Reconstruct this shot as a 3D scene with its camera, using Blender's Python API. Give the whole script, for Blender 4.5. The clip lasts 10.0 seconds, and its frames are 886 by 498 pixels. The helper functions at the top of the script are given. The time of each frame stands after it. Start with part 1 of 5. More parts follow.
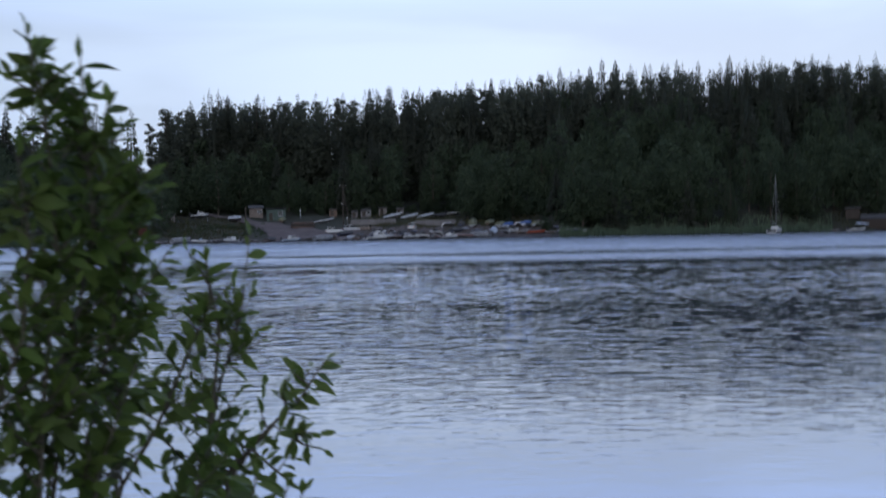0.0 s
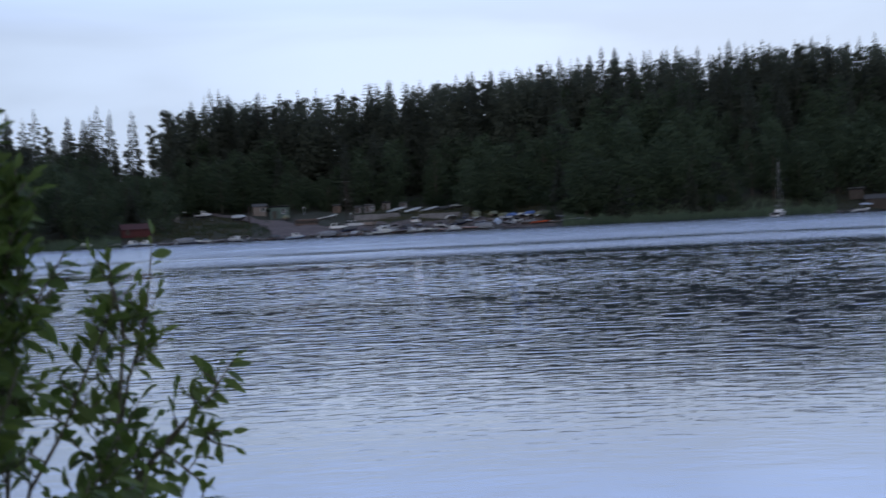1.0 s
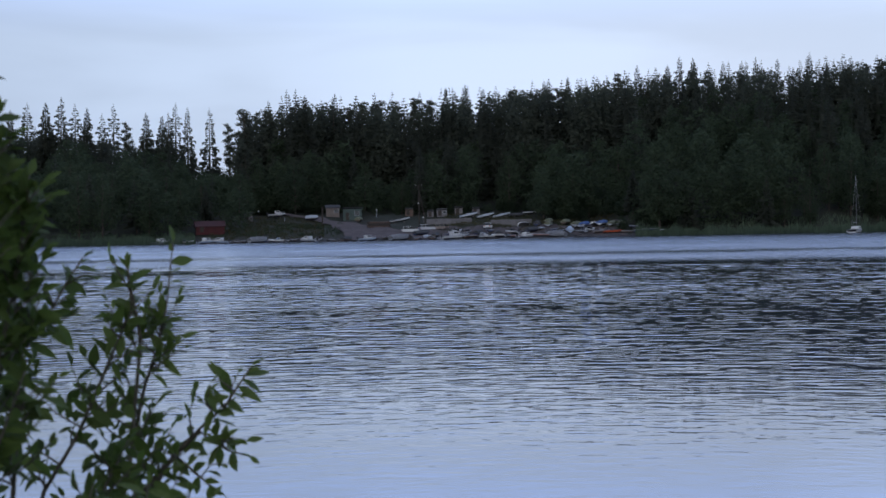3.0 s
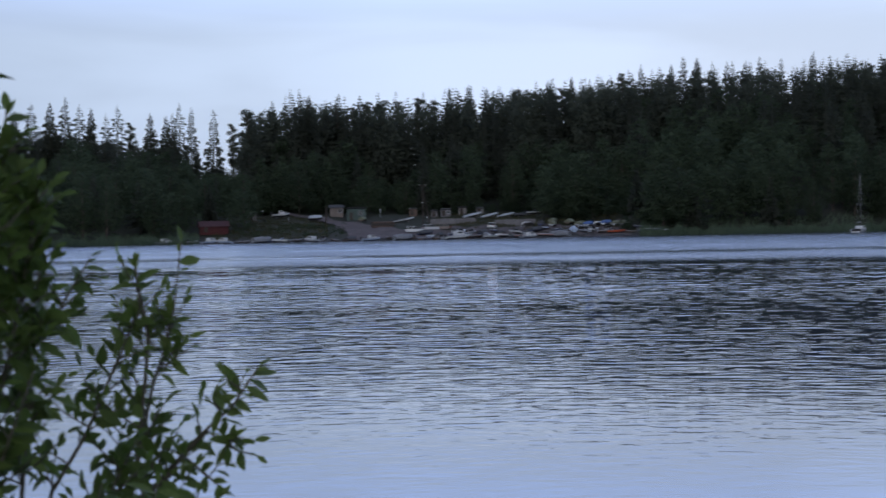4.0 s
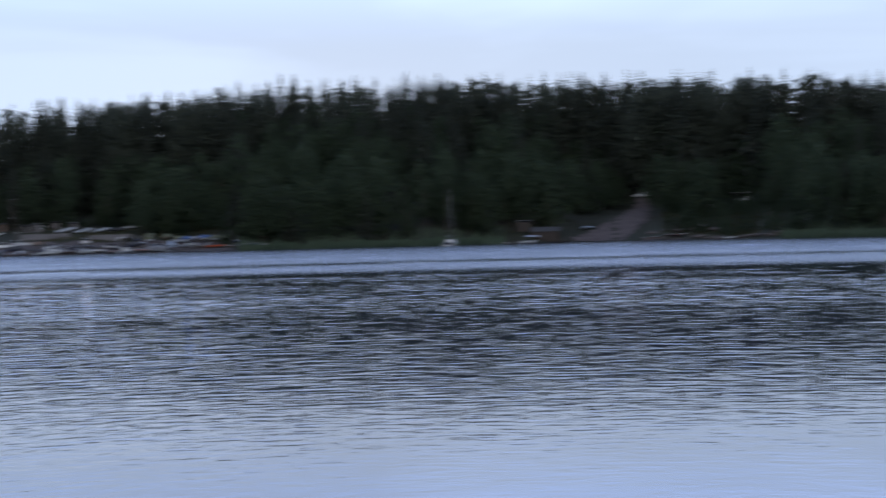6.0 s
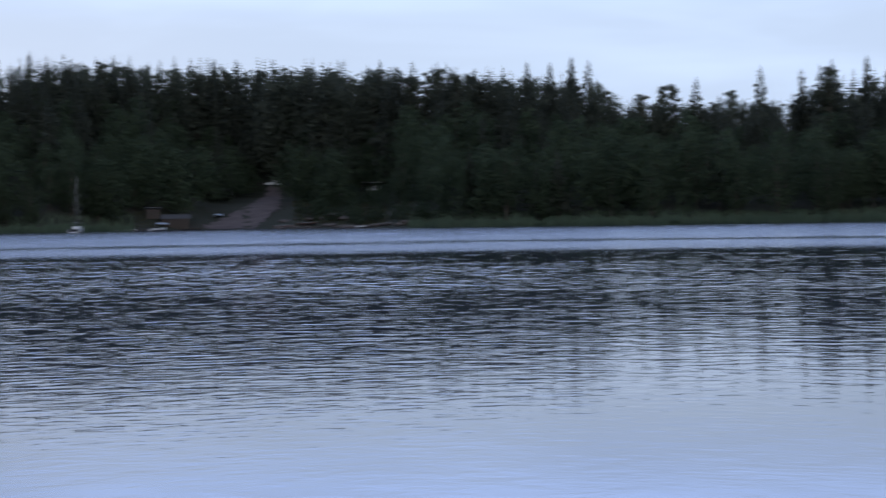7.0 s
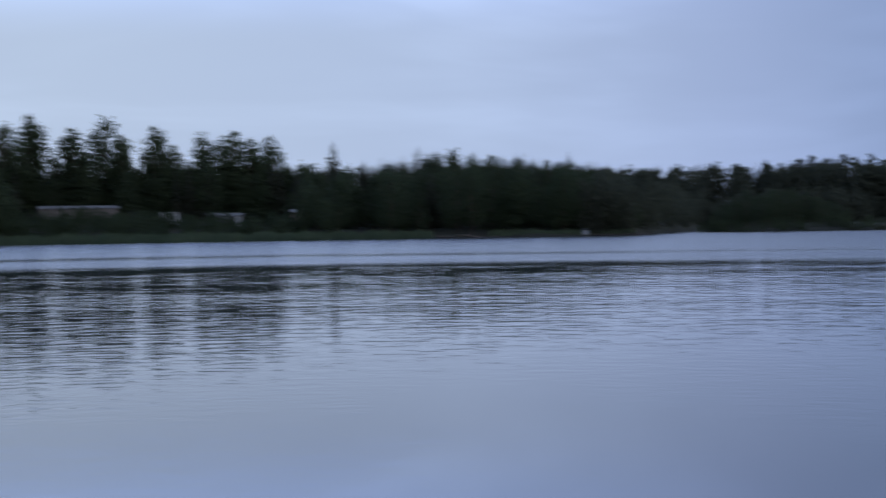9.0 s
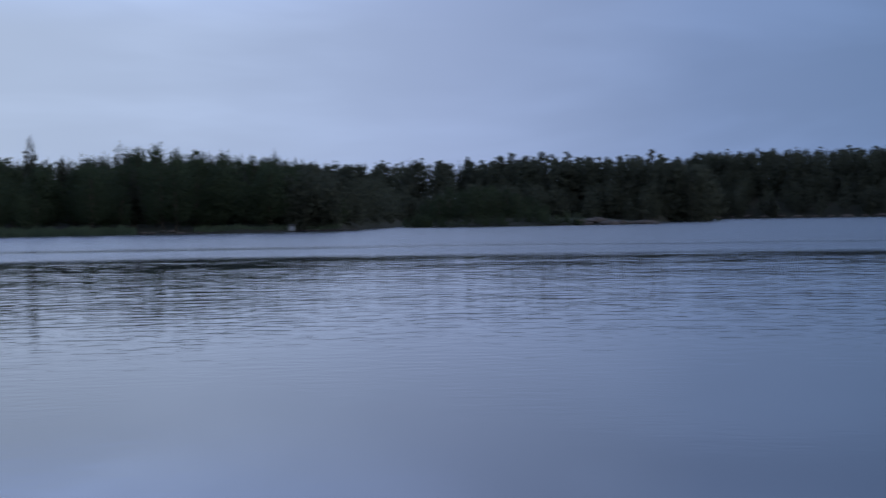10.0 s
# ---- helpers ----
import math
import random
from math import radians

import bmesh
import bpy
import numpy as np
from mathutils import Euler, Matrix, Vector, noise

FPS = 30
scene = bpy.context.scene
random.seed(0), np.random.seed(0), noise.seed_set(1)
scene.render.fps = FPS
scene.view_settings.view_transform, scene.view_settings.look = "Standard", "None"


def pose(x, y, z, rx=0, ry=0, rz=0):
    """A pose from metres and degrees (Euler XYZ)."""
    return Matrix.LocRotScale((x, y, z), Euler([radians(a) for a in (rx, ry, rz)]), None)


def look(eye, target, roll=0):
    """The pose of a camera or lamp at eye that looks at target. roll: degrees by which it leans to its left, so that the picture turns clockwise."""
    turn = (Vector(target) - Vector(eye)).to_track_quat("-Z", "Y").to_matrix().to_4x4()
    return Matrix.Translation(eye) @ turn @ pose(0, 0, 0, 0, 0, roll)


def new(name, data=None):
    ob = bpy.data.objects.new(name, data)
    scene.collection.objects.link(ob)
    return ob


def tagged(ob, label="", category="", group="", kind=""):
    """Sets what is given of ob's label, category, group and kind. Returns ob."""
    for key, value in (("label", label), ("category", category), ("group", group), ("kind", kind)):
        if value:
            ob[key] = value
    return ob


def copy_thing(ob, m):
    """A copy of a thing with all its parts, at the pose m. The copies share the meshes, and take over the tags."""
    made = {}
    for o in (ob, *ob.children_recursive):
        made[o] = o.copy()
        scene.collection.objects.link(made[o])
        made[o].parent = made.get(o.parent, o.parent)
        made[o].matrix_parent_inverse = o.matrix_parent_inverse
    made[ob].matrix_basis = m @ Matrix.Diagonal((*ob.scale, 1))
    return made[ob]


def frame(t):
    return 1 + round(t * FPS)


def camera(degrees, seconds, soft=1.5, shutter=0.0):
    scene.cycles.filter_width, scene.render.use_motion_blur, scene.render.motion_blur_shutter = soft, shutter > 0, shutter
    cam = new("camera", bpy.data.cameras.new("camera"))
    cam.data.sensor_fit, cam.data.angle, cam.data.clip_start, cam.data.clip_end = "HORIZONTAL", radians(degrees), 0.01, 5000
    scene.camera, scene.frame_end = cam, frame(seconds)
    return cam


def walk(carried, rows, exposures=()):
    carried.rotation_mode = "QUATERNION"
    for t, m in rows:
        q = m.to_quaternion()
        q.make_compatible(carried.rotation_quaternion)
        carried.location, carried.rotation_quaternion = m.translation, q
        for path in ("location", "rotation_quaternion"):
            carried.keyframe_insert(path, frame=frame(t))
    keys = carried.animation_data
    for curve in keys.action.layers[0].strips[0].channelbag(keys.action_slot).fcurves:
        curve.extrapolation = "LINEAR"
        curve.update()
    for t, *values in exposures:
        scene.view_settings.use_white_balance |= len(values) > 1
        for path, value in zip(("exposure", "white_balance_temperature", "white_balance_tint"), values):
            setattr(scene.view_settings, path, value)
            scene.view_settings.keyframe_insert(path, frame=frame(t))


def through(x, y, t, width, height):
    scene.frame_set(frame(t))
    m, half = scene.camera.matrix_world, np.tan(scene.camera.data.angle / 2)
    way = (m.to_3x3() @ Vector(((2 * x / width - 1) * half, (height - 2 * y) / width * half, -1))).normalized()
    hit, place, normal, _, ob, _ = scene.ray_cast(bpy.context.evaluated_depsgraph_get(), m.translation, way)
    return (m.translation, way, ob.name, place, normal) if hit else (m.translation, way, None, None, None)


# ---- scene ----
# ---------------------------------------------------------------- camera
cam = camera(32.5, 10.0, soft=1.6, shutter=0.5)
cam.data.dof.use_dof = True
cam.data.dof.focus_distance, cam.data.dof.aperture_fstop = 200.0, 11.0
# seconds, eye x, eye height, heading (clockwise from +y), pitch, lean to the right
PATH = [
    (0.0, -0.325, 2.191, 4.27, -0.75, 1.08),
    (0.2, -0.250, 2.199, 4.15, -1.62, 2.17),
    (0.3, -0.228, 2.198, 4.40, -1.75, 1.95),
    (0.4, -0.205, 2.196, 5.40, -1.77, 1.75),
    (0.5, -0.183, 2.194, 6.06, -1.07, 1.56),
    (0.6, -0.162, 2.192, 5.93, -0.69, 1.58),
    (0.7, -0.142, 2.190, 4.91, -1.16, 1.61),
    (1.0, -0.111, 2.182, 4.06, -1.01, 2.79),
    (1.2, -0.081, 2.188, 1.06, -1.65, 3.36),
    (1.3, -0.076, 2.180, -0.17, -1.98, 2.36),
    (1.5, -0.042, 2.187, 0.79, -3.14, 1.36),
    (1.7, -0.004, 2.211, 1.26, -3.00, 0.57),
    (2.0, -0.010, 2.200, 1.99, -1.62, 1.10),
    (2.2, 0.007, 2.206, 1.18, -1.44, 1.14),
    (2.5, -0.004, 2.201, 1.15, -0.91, 0.91),
    (2.7, 0.002, 2.201, 1.18, -0.70, 0.95),
    (3.8, 0.004, 2.198, 1.92, -0.80, 1.15),
    (4.0, -0.005, 2.200, 1.22, -0.72, 1.08),
    (4.4, -0.001, 2.200, -0.04, -0.71, 1.20),
    (4.5, 0.000, 2.200, -0.00, -0.70, 1.22),
    (5.0, 0.009, 2.200, 1.36, -0.76, 1.42),
    (5.2, 0.017, 2.198, 2.77, -0.70, 1.32),
    (6.3, 0.039, 2.198, 22.10, -0.61, 1.23),
    (6.5, 0.043, 2.198, 25.31, -0.78, 1.02),
    (7.0, 0.053, 2.198, 30.09, -1.20, 0.86),
    (7.2, 0.057, 2.198, 32.19, -1.18, 0.62),
    (7.5, 0.063, 2.198, 34.06, -0.93, 0.61),
    (7.8, 0.069, 2.198, 39.91, -0.05, 1.43),
    (8.0, 0.073, 2.198, 46.56, 0.24, 1.07),
    (8.2, 0.077, 2.198, 52.51, -0.12, 0.75),
    (8.5, 0.083, 2.198, 58.89, -0.18, 0.85),
    (9.0, 0.093, 2.198, 68.26, -0.76, 0.79),
    (9.5, 0.103, 2.198, 74.56, -1.07, 0.81),
    (10.0, 0.113, 2.198, 79.30, -1.08, 0.89),
]


def aim(x, z, yaw, pitch, lean):
    a, b = radians(yaw), radians(pitch)
    eye = Vector((x, 0, z))
    way = Vector((math.sin(a) * math.cos(b), math.cos(a) * math.cos(b), math.sin(b)))
    return look(eye, eye + way * 100, -lean)


walk(cam, [(t, aim(*rest)) for t, *rest in PATH],
     exposures=[(0, 0.1), (1.0, 0.08), (2.0, -0.02), (5.0, -0.02), (6.5, 0.05), (7.5, 0.0), (8.5, -0.1), (9.2, -0.35), (10, -0.4)])

# ---------------------------------------------------------------- sky and light
SUN_AZ, SUN_EL = 12, 3      # the afterglow lies behind the wooded hill


def sky_world():
    w = bpy.data.worlds.new("dusk_sky")
    scene.world = w
    w.use_nodes = True
    n, l = w.node_tree.nodes, w.node_tree.links
    n.clear()
    out, bg = n.new("ShaderNodeOutputWorld"), n.new("ShaderNodeBackground")
    co = n.new("ShaderNodeTexCoord")
    sky = n.new("ShaderNodeTexSky")
    sky.sky_type, sky.sun_disc = "NISHITA", False
    sky.sun_elevation, sky.sun_rotation = radians(SUN_EL), radians(SUN_AZ)
    sky.altitude, sky.air_density, sky.dust_density, sky.ozone_density = 50, 1.0, 0.6, 3.0
    sky_dim = n.new("ShaderNodeVectorMath")
    sky_dim.operation = "SCALE"
    sky_dim.inputs["Scale"].default_value = 0.10
    l.new(sky.outputs[0], sky_dim.inputs[0])
    # the cloud deck: pale towards the afterglow, slate blue to its sides
    dot = n.new("ShaderNodeVectorMath")
    dot.operation = "DOT_PRODUCT"
    a = radians(SUN_AZ)
    dot.inputs[1].default_value = (math.sin(a), math.cos(a), 0.0)
    l.new(co.outputs["Generated"], dot.inputs[0])
    ramp = n.new("ShaderNodeValToRGB")
    e = ramp.color_ramp.elements
    # bright sky behind the eye, unseen, added to fill the hillside's dark gaps
    e[0].position, e[0].color = 0.0, (1.12, 1.18, 1.30, 1)
    e[1].position, e[1].color = 1.0, (0.66, 0.80, 1.04, 1)
    for pos, col in ((0.24, (0.80, 0.87, 1.02, 1)), (0.45, (0.26, 0.37, 0.62, 1)), (0.53, (0.21, 0.33, 0.60, 1)), (0.61, (0.29, 0.41, 0.71, 1)),
                     (0.69, (0.475, 0.60, 0.93, 1)), (0.77, (0.61, 0.75, 1.05, 1)), (0.87, (0.67, 0.81, 1.06, 1))):
        k = e.new(pos)
        k.color = col
    half = n.new("ShaderNodeMath")
    half.operation = "MULTIPLY_ADD"
    half.inputs[1].default_value = half.inputs[2].default_value = 0.5
    l.new(dot.outputs["Value"], half.inputs[0])
    l.new(half.outputs[0], ramp.inputs[0])
    # long soft cloud streaks
    mp = n.new("ShaderNodeMapping")
    mp.inputs["Scale"].default_value = (1.8, 1.8, 9.0)
    l.new(co.outputs["Generated"], mp.inputs[0])
    ns = n.new("ShaderNodeTexNoise")
    ns.inputs["Scale"].default_value, ns.inputs["Detail"].default_value = 1.6, 4.0
    ns.inputs["Roughness"].default_value, ns.inputs["Distortion"].default_value = 0.5, 0.4
    l.new(mp.outputs[0], ns.inputs["Vector"])
    cl = n.new("ShaderNodeMapRange")
    cl.inputs["From Min"].default_value, cl.inputs["From Max"].default_value = 0.38, 0.66
    cl.inputs["To Min"].default_value, cl.inputs["To Max"].default_value = 0.91, 1.07
    cl.interpolation_type = "SMOOTHSTEP"
    l.new(ns.outputs["Fac"], cl.inputs["Value"])
    # bluish band added above the view to brighten the water; overhead dulled to even foliage
    sep = n.new("ShaderNodeSeparateXYZ")
    l.new(co.outputs["Generated"], sep.inputs[0])
    up, glow, lit = n.new("ShaderNodeMapRange"), n.new("ShaderNodeMapRange"), n.new("ShaderNodeMath")
    up.interpolation_type = glow.interpolation_type = "SMOOTHSTEP"
    up.inputs["From Min"].default_value, up.inputs["From Max"].default_value = 0.12, 0.22
    l.new(sep.outputs["Z"], up.inputs["Value"])
    glow.inputs["From Min"].default_value, glow.inputs["From Max"].default_value = 0.25, 0.75
    glow.inputs["To Min"].default_value, glow.inputs["To Max"].default_value = 0.05, 1.0
    l.new(dot.outputs["Value"], glow.inputs["Value"])
    lit.operation = "MULTIPLY"
    l.new(up.outputs[0], lit.inputs[0])
    l.new(glow.outputs[0], lit.inputs[1])
    low = n.new("ShaderNodeMix")
    low.data_type = "RGBA"
    low.inputs["A"].default_value, low.inputs["B"].default_value = (0.99, 1.0, 1.02, 1), (1.46, 1.66, 2.20, 1)
    l.new(lit.outputs[0], low.inputs["Factor"])
    high = n.new("ShaderNodeMapRange")
    high.inputs["From Min"].default_value, high.inputs["From Max"].default_value = 0.34, 0.65
    l.new(sep.outputs["Z"], high.inputs["Value"])
    tone = n.new("ShaderNodeMix")
    tone.data_type = "RGBA"
    tone.inputs["B"].default_value = (0.62, 0.64, 0.70, 1)
    l.new(low.outputs["Result"], tone.inputs["A"])
    l.new(high.outputs[0], tone.inputs["Factor"])
    tint = n.new("ShaderNodeVectorMath")
    tint.operation = "MULTIPLY"
    l.new(ramp.outputs[0], tint.inputs[0])
    l.new(tone.outputs["Result"], tint.inputs[1])
    deck = n.new("ShaderNodeVectorMath")
    deck.operation = "SCALE"
    l.new(tint.outputs[0], deck.inputs[0])
    l.new(cl.outputs[0], deck.inputs["Scale"])
    # thicker cloud towards the west
    west, thick, veil = n.new("ShaderNodeVectorMath"), n.new("ShaderNodeMapRange"), n.new("ShaderNodeVectorMath")
    west.operation, veil.operation = "DOT_PRODUCT", "SCALE"
    west.inputs[1].default_value = (math.sin(radians(-60)), math.cos(radians(-60)), 0.0)
    l.new(co.outputs["Generated"], west.inputs[0])
    thick.inputs["From Min"].default_value, thick.inputs["From Max"].default_value = 0.5, 0.75
    thick.inputs["To Min"].default_value, thick.inputs["To Max"].default_value = 1.0, 0.75
    l.new(west.outputs["Value"], thick.inputs["Value"])
    l.new(deck.outputs[0], veil.inputs[0])
    l.new(thick.outputs[0], veil.inputs["Scale"])
    mix = n.new("ShaderNodeMix")
    mix.data_type = "RGBA"
    mix.inputs["Factor"].default_value = 0.93
    l.new(sky_dim.outputs[0], mix.inputs["A"])
    l.new(veil.outputs[0], mix.inputs["B"])
    l.new(mix.outputs["Result"], bg.inputs[0])
    bg.inputs[1].default_value = 1.0
    l.new(bg.outputs[0], out.inputs[0])


sky_world()

# ---------------------------------------------------------------- materials


def material(name, rough=0.8, metal=0.0):
    m = bpy.data.materials.new(name)
    m.use_nodes = True
    b = m.node_tree.nodes["Principled BSDF"]
    b.inputs["Roughness"].default_value, b.inputs["Metallic"].default_value = rough, metal
    return m, m.node_tree.nodes, m.node_tree.links, b


def surface(name, colour, rough=0.7, metal=0.0, scale=3.0, vary=0.25, bump=0.0, fine=8.0, random_tone=0.0, dirt=None):
    """A painted, wooden, stony or earthen surface with stains at two scales."""
    m, n, l, b = material(name, rough, metal)
    co = n.new("ShaderNodeTexCoord")
    big, small = n.new("ShaderNodeTexNoise"), n.new("ShaderNodeTexNoise")
    big.inputs["Scale"].default_value, small.inputs["Scale"].default_value = scale, scale * fine
    big.inputs["Detail"].default_value = small.inputs["Detail"].default_value = 4.0
    l.new(co.outputs["Object"], big.inputs["Vector"])
    l.new(co.outputs["Object"], small.inputs["Vector"])
    add = n.new("ShaderNodeMath")
    add.operation = "ADD"
    l.new(big.outputs["Fac"], add.inputs[0])
    l.new(small.outputs["Fac"], add.inputs[1])
    ramp = n.new("ShaderNodeValToRGB")
    e = ramp.color_ramp.elements
    dark = dirt or tuple(c * (1 - vary) for c in colour)
    e[0].position, e[0].color = 0.36, (*dark, 1)
    e[1].position, e[1].color = 0.62, (*[min(1, c * (1 + vary * 0.5)) for c in colour], 1)
    sc = n.new("ShaderNodeMath")
    sc.operation = "MULTIPLY"
    sc.inputs[1].default_value = 0.5
    l.new(add.outputs[0], sc.inputs[0])
    l.new(sc.outputs[0], ramp.inputs[0])
    last = ramp.outputs[0]
    if random_tone:
        info, hsv, rng = n.new("ShaderNodeObjectInfo"), n.new("ShaderNodeHueSaturation"), n.new("ShaderNodeMapRange")
        rng.inputs["To Min"].default_value, rng.inputs["To Max"].default_value = 1 - random_tone, 1 + random_tone
        l.new(info.outputs["Random"], rng.inputs["Value"])
        l.new(rng.outputs[0], hsv.inputs["Value"])
        l.new(last, hsv.inputs["Color"])
        last = hsv.outputs[0]
    l.new(last, b.inputs["Base Color"])
    if bump:
        bp = n.new("ShaderNodeBump")
        bp.inputs["Strength"].default_value, bp.inputs["Distance"].default_value = bump, 0.03
        l.new(small.outputs["Fac"], bp.inputs["Height"])
        l.new(bp.outputs[0], b.inputs["Normal"])
    return m


def foliage(name, colour, other, spread=0.2, through=0.3, gloss=0.75, grain=0.16, shine=0.08):
    """Leaves or needles: tone varies from tree to tree and from clump to clump, and some light passes through."""
    m, n, l, b = material(name, gloss)
    b.inputs["Specular IOR Level"].default_value = shine
    info, geo = n.new("ShaderNodeObjectInfo"), n.new("ShaderNodeNewGeometry")
    co, ns = n.new("ShaderNodeTexCoord"), n.new("ShaderNodeTexNoise")
    ns.inputs["Scale"].default_value = grain
    l.new(co.outputs["Object"], ns.inputs["Vector"])
    mix = n.new("ShaderNodeMix")
    mix.data_type = "RGBA"
    mix.inputs["A"].default_value, mix.inputs["B"].default_value = (*colour, 1), (*other, 1)
    add = n.new("ShaderNodeMath")
    add.operation = "MULTIPLY_ADD"
    add.inputs[1].default_value = 0.6
    l.new(info.outputs["Random"], add.inputs[0])
    sub = n.new("ShaderNodeMapRange")
    sub.inputs["From Min"].default_value, sub.inputs["From Max"].default_value = 0.3, 0.7
    sub.inputs["To Min"].default_value, sub.inputs["To Max"].default_value = -0.2, 0.6
    l.new(ns.outputs["Fac"], sub.inputs["Value"])
    l.new(sub.outputs[0], add.inputs[2])
    l.new(add.outputs[0], mix.inputs["Factor"])
    hsv, rng = n.new("ShaderNodeHueSaturation"), n.new("ShaderNodeMapRange")
    rng.inputs["To Min"].default_value, rng.inputs["To Max"].default_value = 1 - spread, 1 + spread
    l.new(geo.outputs["Random Per Island"], rng.inputs["Value"])
    l.new(rng.outputs[0], hsv.inputs["Value"])
    l.new(mix.outputs["Result"], hsv.inputs["Color"])
    l.new(hsv.outputs[0], b.inputs["Base Color"])
    tr, ms = n.new("ShaderNodeBsdfTranslucent"), n.new("ShaderNodeMixShader")
    l.new(hsv.outputs[0], tr.inputs["Color"])
    ms.inputs[0].default_value = through
    l.new(b.outputs[0], ms.inputs[1])
    l.new(tr.outputs[0], ms.inputs[2])
    l.new(ms.outputs[0], n["Material Output"].inputs["Surface"])
    return m


def lake_water():
    """Open water: a calm inshore sheet with low ripples, and a wind-ruffled stretch farther out."""
    m, n, l, b = material("lake_water", 0.02)
    b.inputs["Base Color"].default_value = (0.056, 0.068, 0.098, 1)
    b.inputs["IOR"].default_value = 1.7
    b.inputs["Specular IOR Level"].default_value = 0.5

    def calc(operation, *values):
        node = n.new("ShaderNodeMath")
        node.operation = operation
        for k, v in enumerate(values):
            if isinstance(v, float):
                node.inputs[k].default_value = v
            else:
                l.new(v, node.inputs[k])
        return node.outputs[0]

    def span(value, lo, hi, a=0.0, c=1.0, kind="SMOOTHSTEP"):
        mr = n.new("ShaderNodeMapRange")
        mr.interpolation_type = kind
        for key, v in (("From Min", lo), ("From Max", hi), ("To Min", a), ("To Max", c)):
            mr.inputs[key].default_value = v
        l.new(value, mr.inputs["Value"])
        return mr.outputs[0]

    def ripple(vector, scale, detail, warp):
        ns = n.new("ShaderNodeTexNoise")
        ns.inputs["Scale"].default_value, ns.inputs["Detail"].default_value = scale, detail
        ns.inputs["Distortion"].default_value = warp
        l.new(vector, ns.inputs["Vector"])
        return ns.outputs["Fac"]

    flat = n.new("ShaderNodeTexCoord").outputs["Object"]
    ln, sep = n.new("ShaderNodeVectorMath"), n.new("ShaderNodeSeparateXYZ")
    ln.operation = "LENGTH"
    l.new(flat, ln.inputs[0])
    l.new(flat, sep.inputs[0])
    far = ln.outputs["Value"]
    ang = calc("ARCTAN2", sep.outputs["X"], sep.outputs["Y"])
    # distance from the near bank, with a wandering edge
    wander = calc("MULTIPLY_ADD", ripple(flat, 0.012, 3.0, 0.0), 22.0, far)
    # ruffled water from about a hundred metres out, with one calmer streak in it
    streak = calc("SUBTRACT", span(wander, 134.0, 140.0), span(wander, 146.0, 156.0))
    zone = calc("MULTIPLY_ADD", streak, -0.4, span(wander, 92.0, 124.0))
    # more weakly, the breeze reaches the western water and the open bay to the east
    west = calc("MULTIPLY", span(ang, -0.02, -0.2), span(wander, 18.0, 45.0, 0.0, 0.22))
    ruffle = calc("MAXIMUM", calc("MAXIMUM", zone, west), span(ang, 1.1, 1.4, 0.0, 0.15))
    l.new(span(ruffle, 0.0, 1.0, 0.015, 0.22, "LINEAR"), b.inputs["Roughness"])

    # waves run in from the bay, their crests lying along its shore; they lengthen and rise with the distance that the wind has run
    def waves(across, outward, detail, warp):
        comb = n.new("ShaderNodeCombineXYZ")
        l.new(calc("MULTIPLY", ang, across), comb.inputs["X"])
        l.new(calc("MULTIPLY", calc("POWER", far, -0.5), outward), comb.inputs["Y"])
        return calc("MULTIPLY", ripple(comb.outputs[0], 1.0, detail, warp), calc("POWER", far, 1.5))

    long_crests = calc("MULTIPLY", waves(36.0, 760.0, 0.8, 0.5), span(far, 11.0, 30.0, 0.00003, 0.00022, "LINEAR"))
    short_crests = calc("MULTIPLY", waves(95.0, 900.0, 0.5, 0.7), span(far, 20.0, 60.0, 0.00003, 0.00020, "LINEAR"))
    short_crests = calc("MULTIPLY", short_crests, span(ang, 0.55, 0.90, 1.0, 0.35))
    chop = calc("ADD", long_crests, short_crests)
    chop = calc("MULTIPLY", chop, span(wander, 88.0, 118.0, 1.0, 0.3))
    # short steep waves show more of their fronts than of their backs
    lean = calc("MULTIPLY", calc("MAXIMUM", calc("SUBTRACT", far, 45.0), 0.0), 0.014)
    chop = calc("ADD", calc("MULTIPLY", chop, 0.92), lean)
    fine = calc("MULTIPLY_ADD", ripple(flat, 1.2, 1.0, 0.8), 0.0040, calc("MULTIPLY", ripple(flat, 0.45, 1.0, 0.6), 0.006))
    fine = calc("MULTIPLY_ADD", ripple(flat, 3.5, 1.0, 0.6), 0.0016, fine)
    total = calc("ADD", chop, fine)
    # quieter under the lee of the eastern wood, and in slow patches
    total = calc("MULTIPLY", total, span(ang, 0.0, 0.25, 1.0, 0.74))
    total = calc("MULTIPLY", total, span(ang, 0.36, 0.80, 1.0, 0.78))
    total = calc("MULTIPLY", total, span(ang, 0.80, 1.25, 1.0, 0.55))
    total = calc("MULTIPLY", total, span(ripple(flat, 0.05, 2.0, 0.0), 0.3, 0.7, 0.75, 1.15, "LINEAR"))
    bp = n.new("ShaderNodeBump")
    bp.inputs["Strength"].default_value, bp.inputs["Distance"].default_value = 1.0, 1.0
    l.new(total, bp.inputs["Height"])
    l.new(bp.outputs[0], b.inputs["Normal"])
    return m


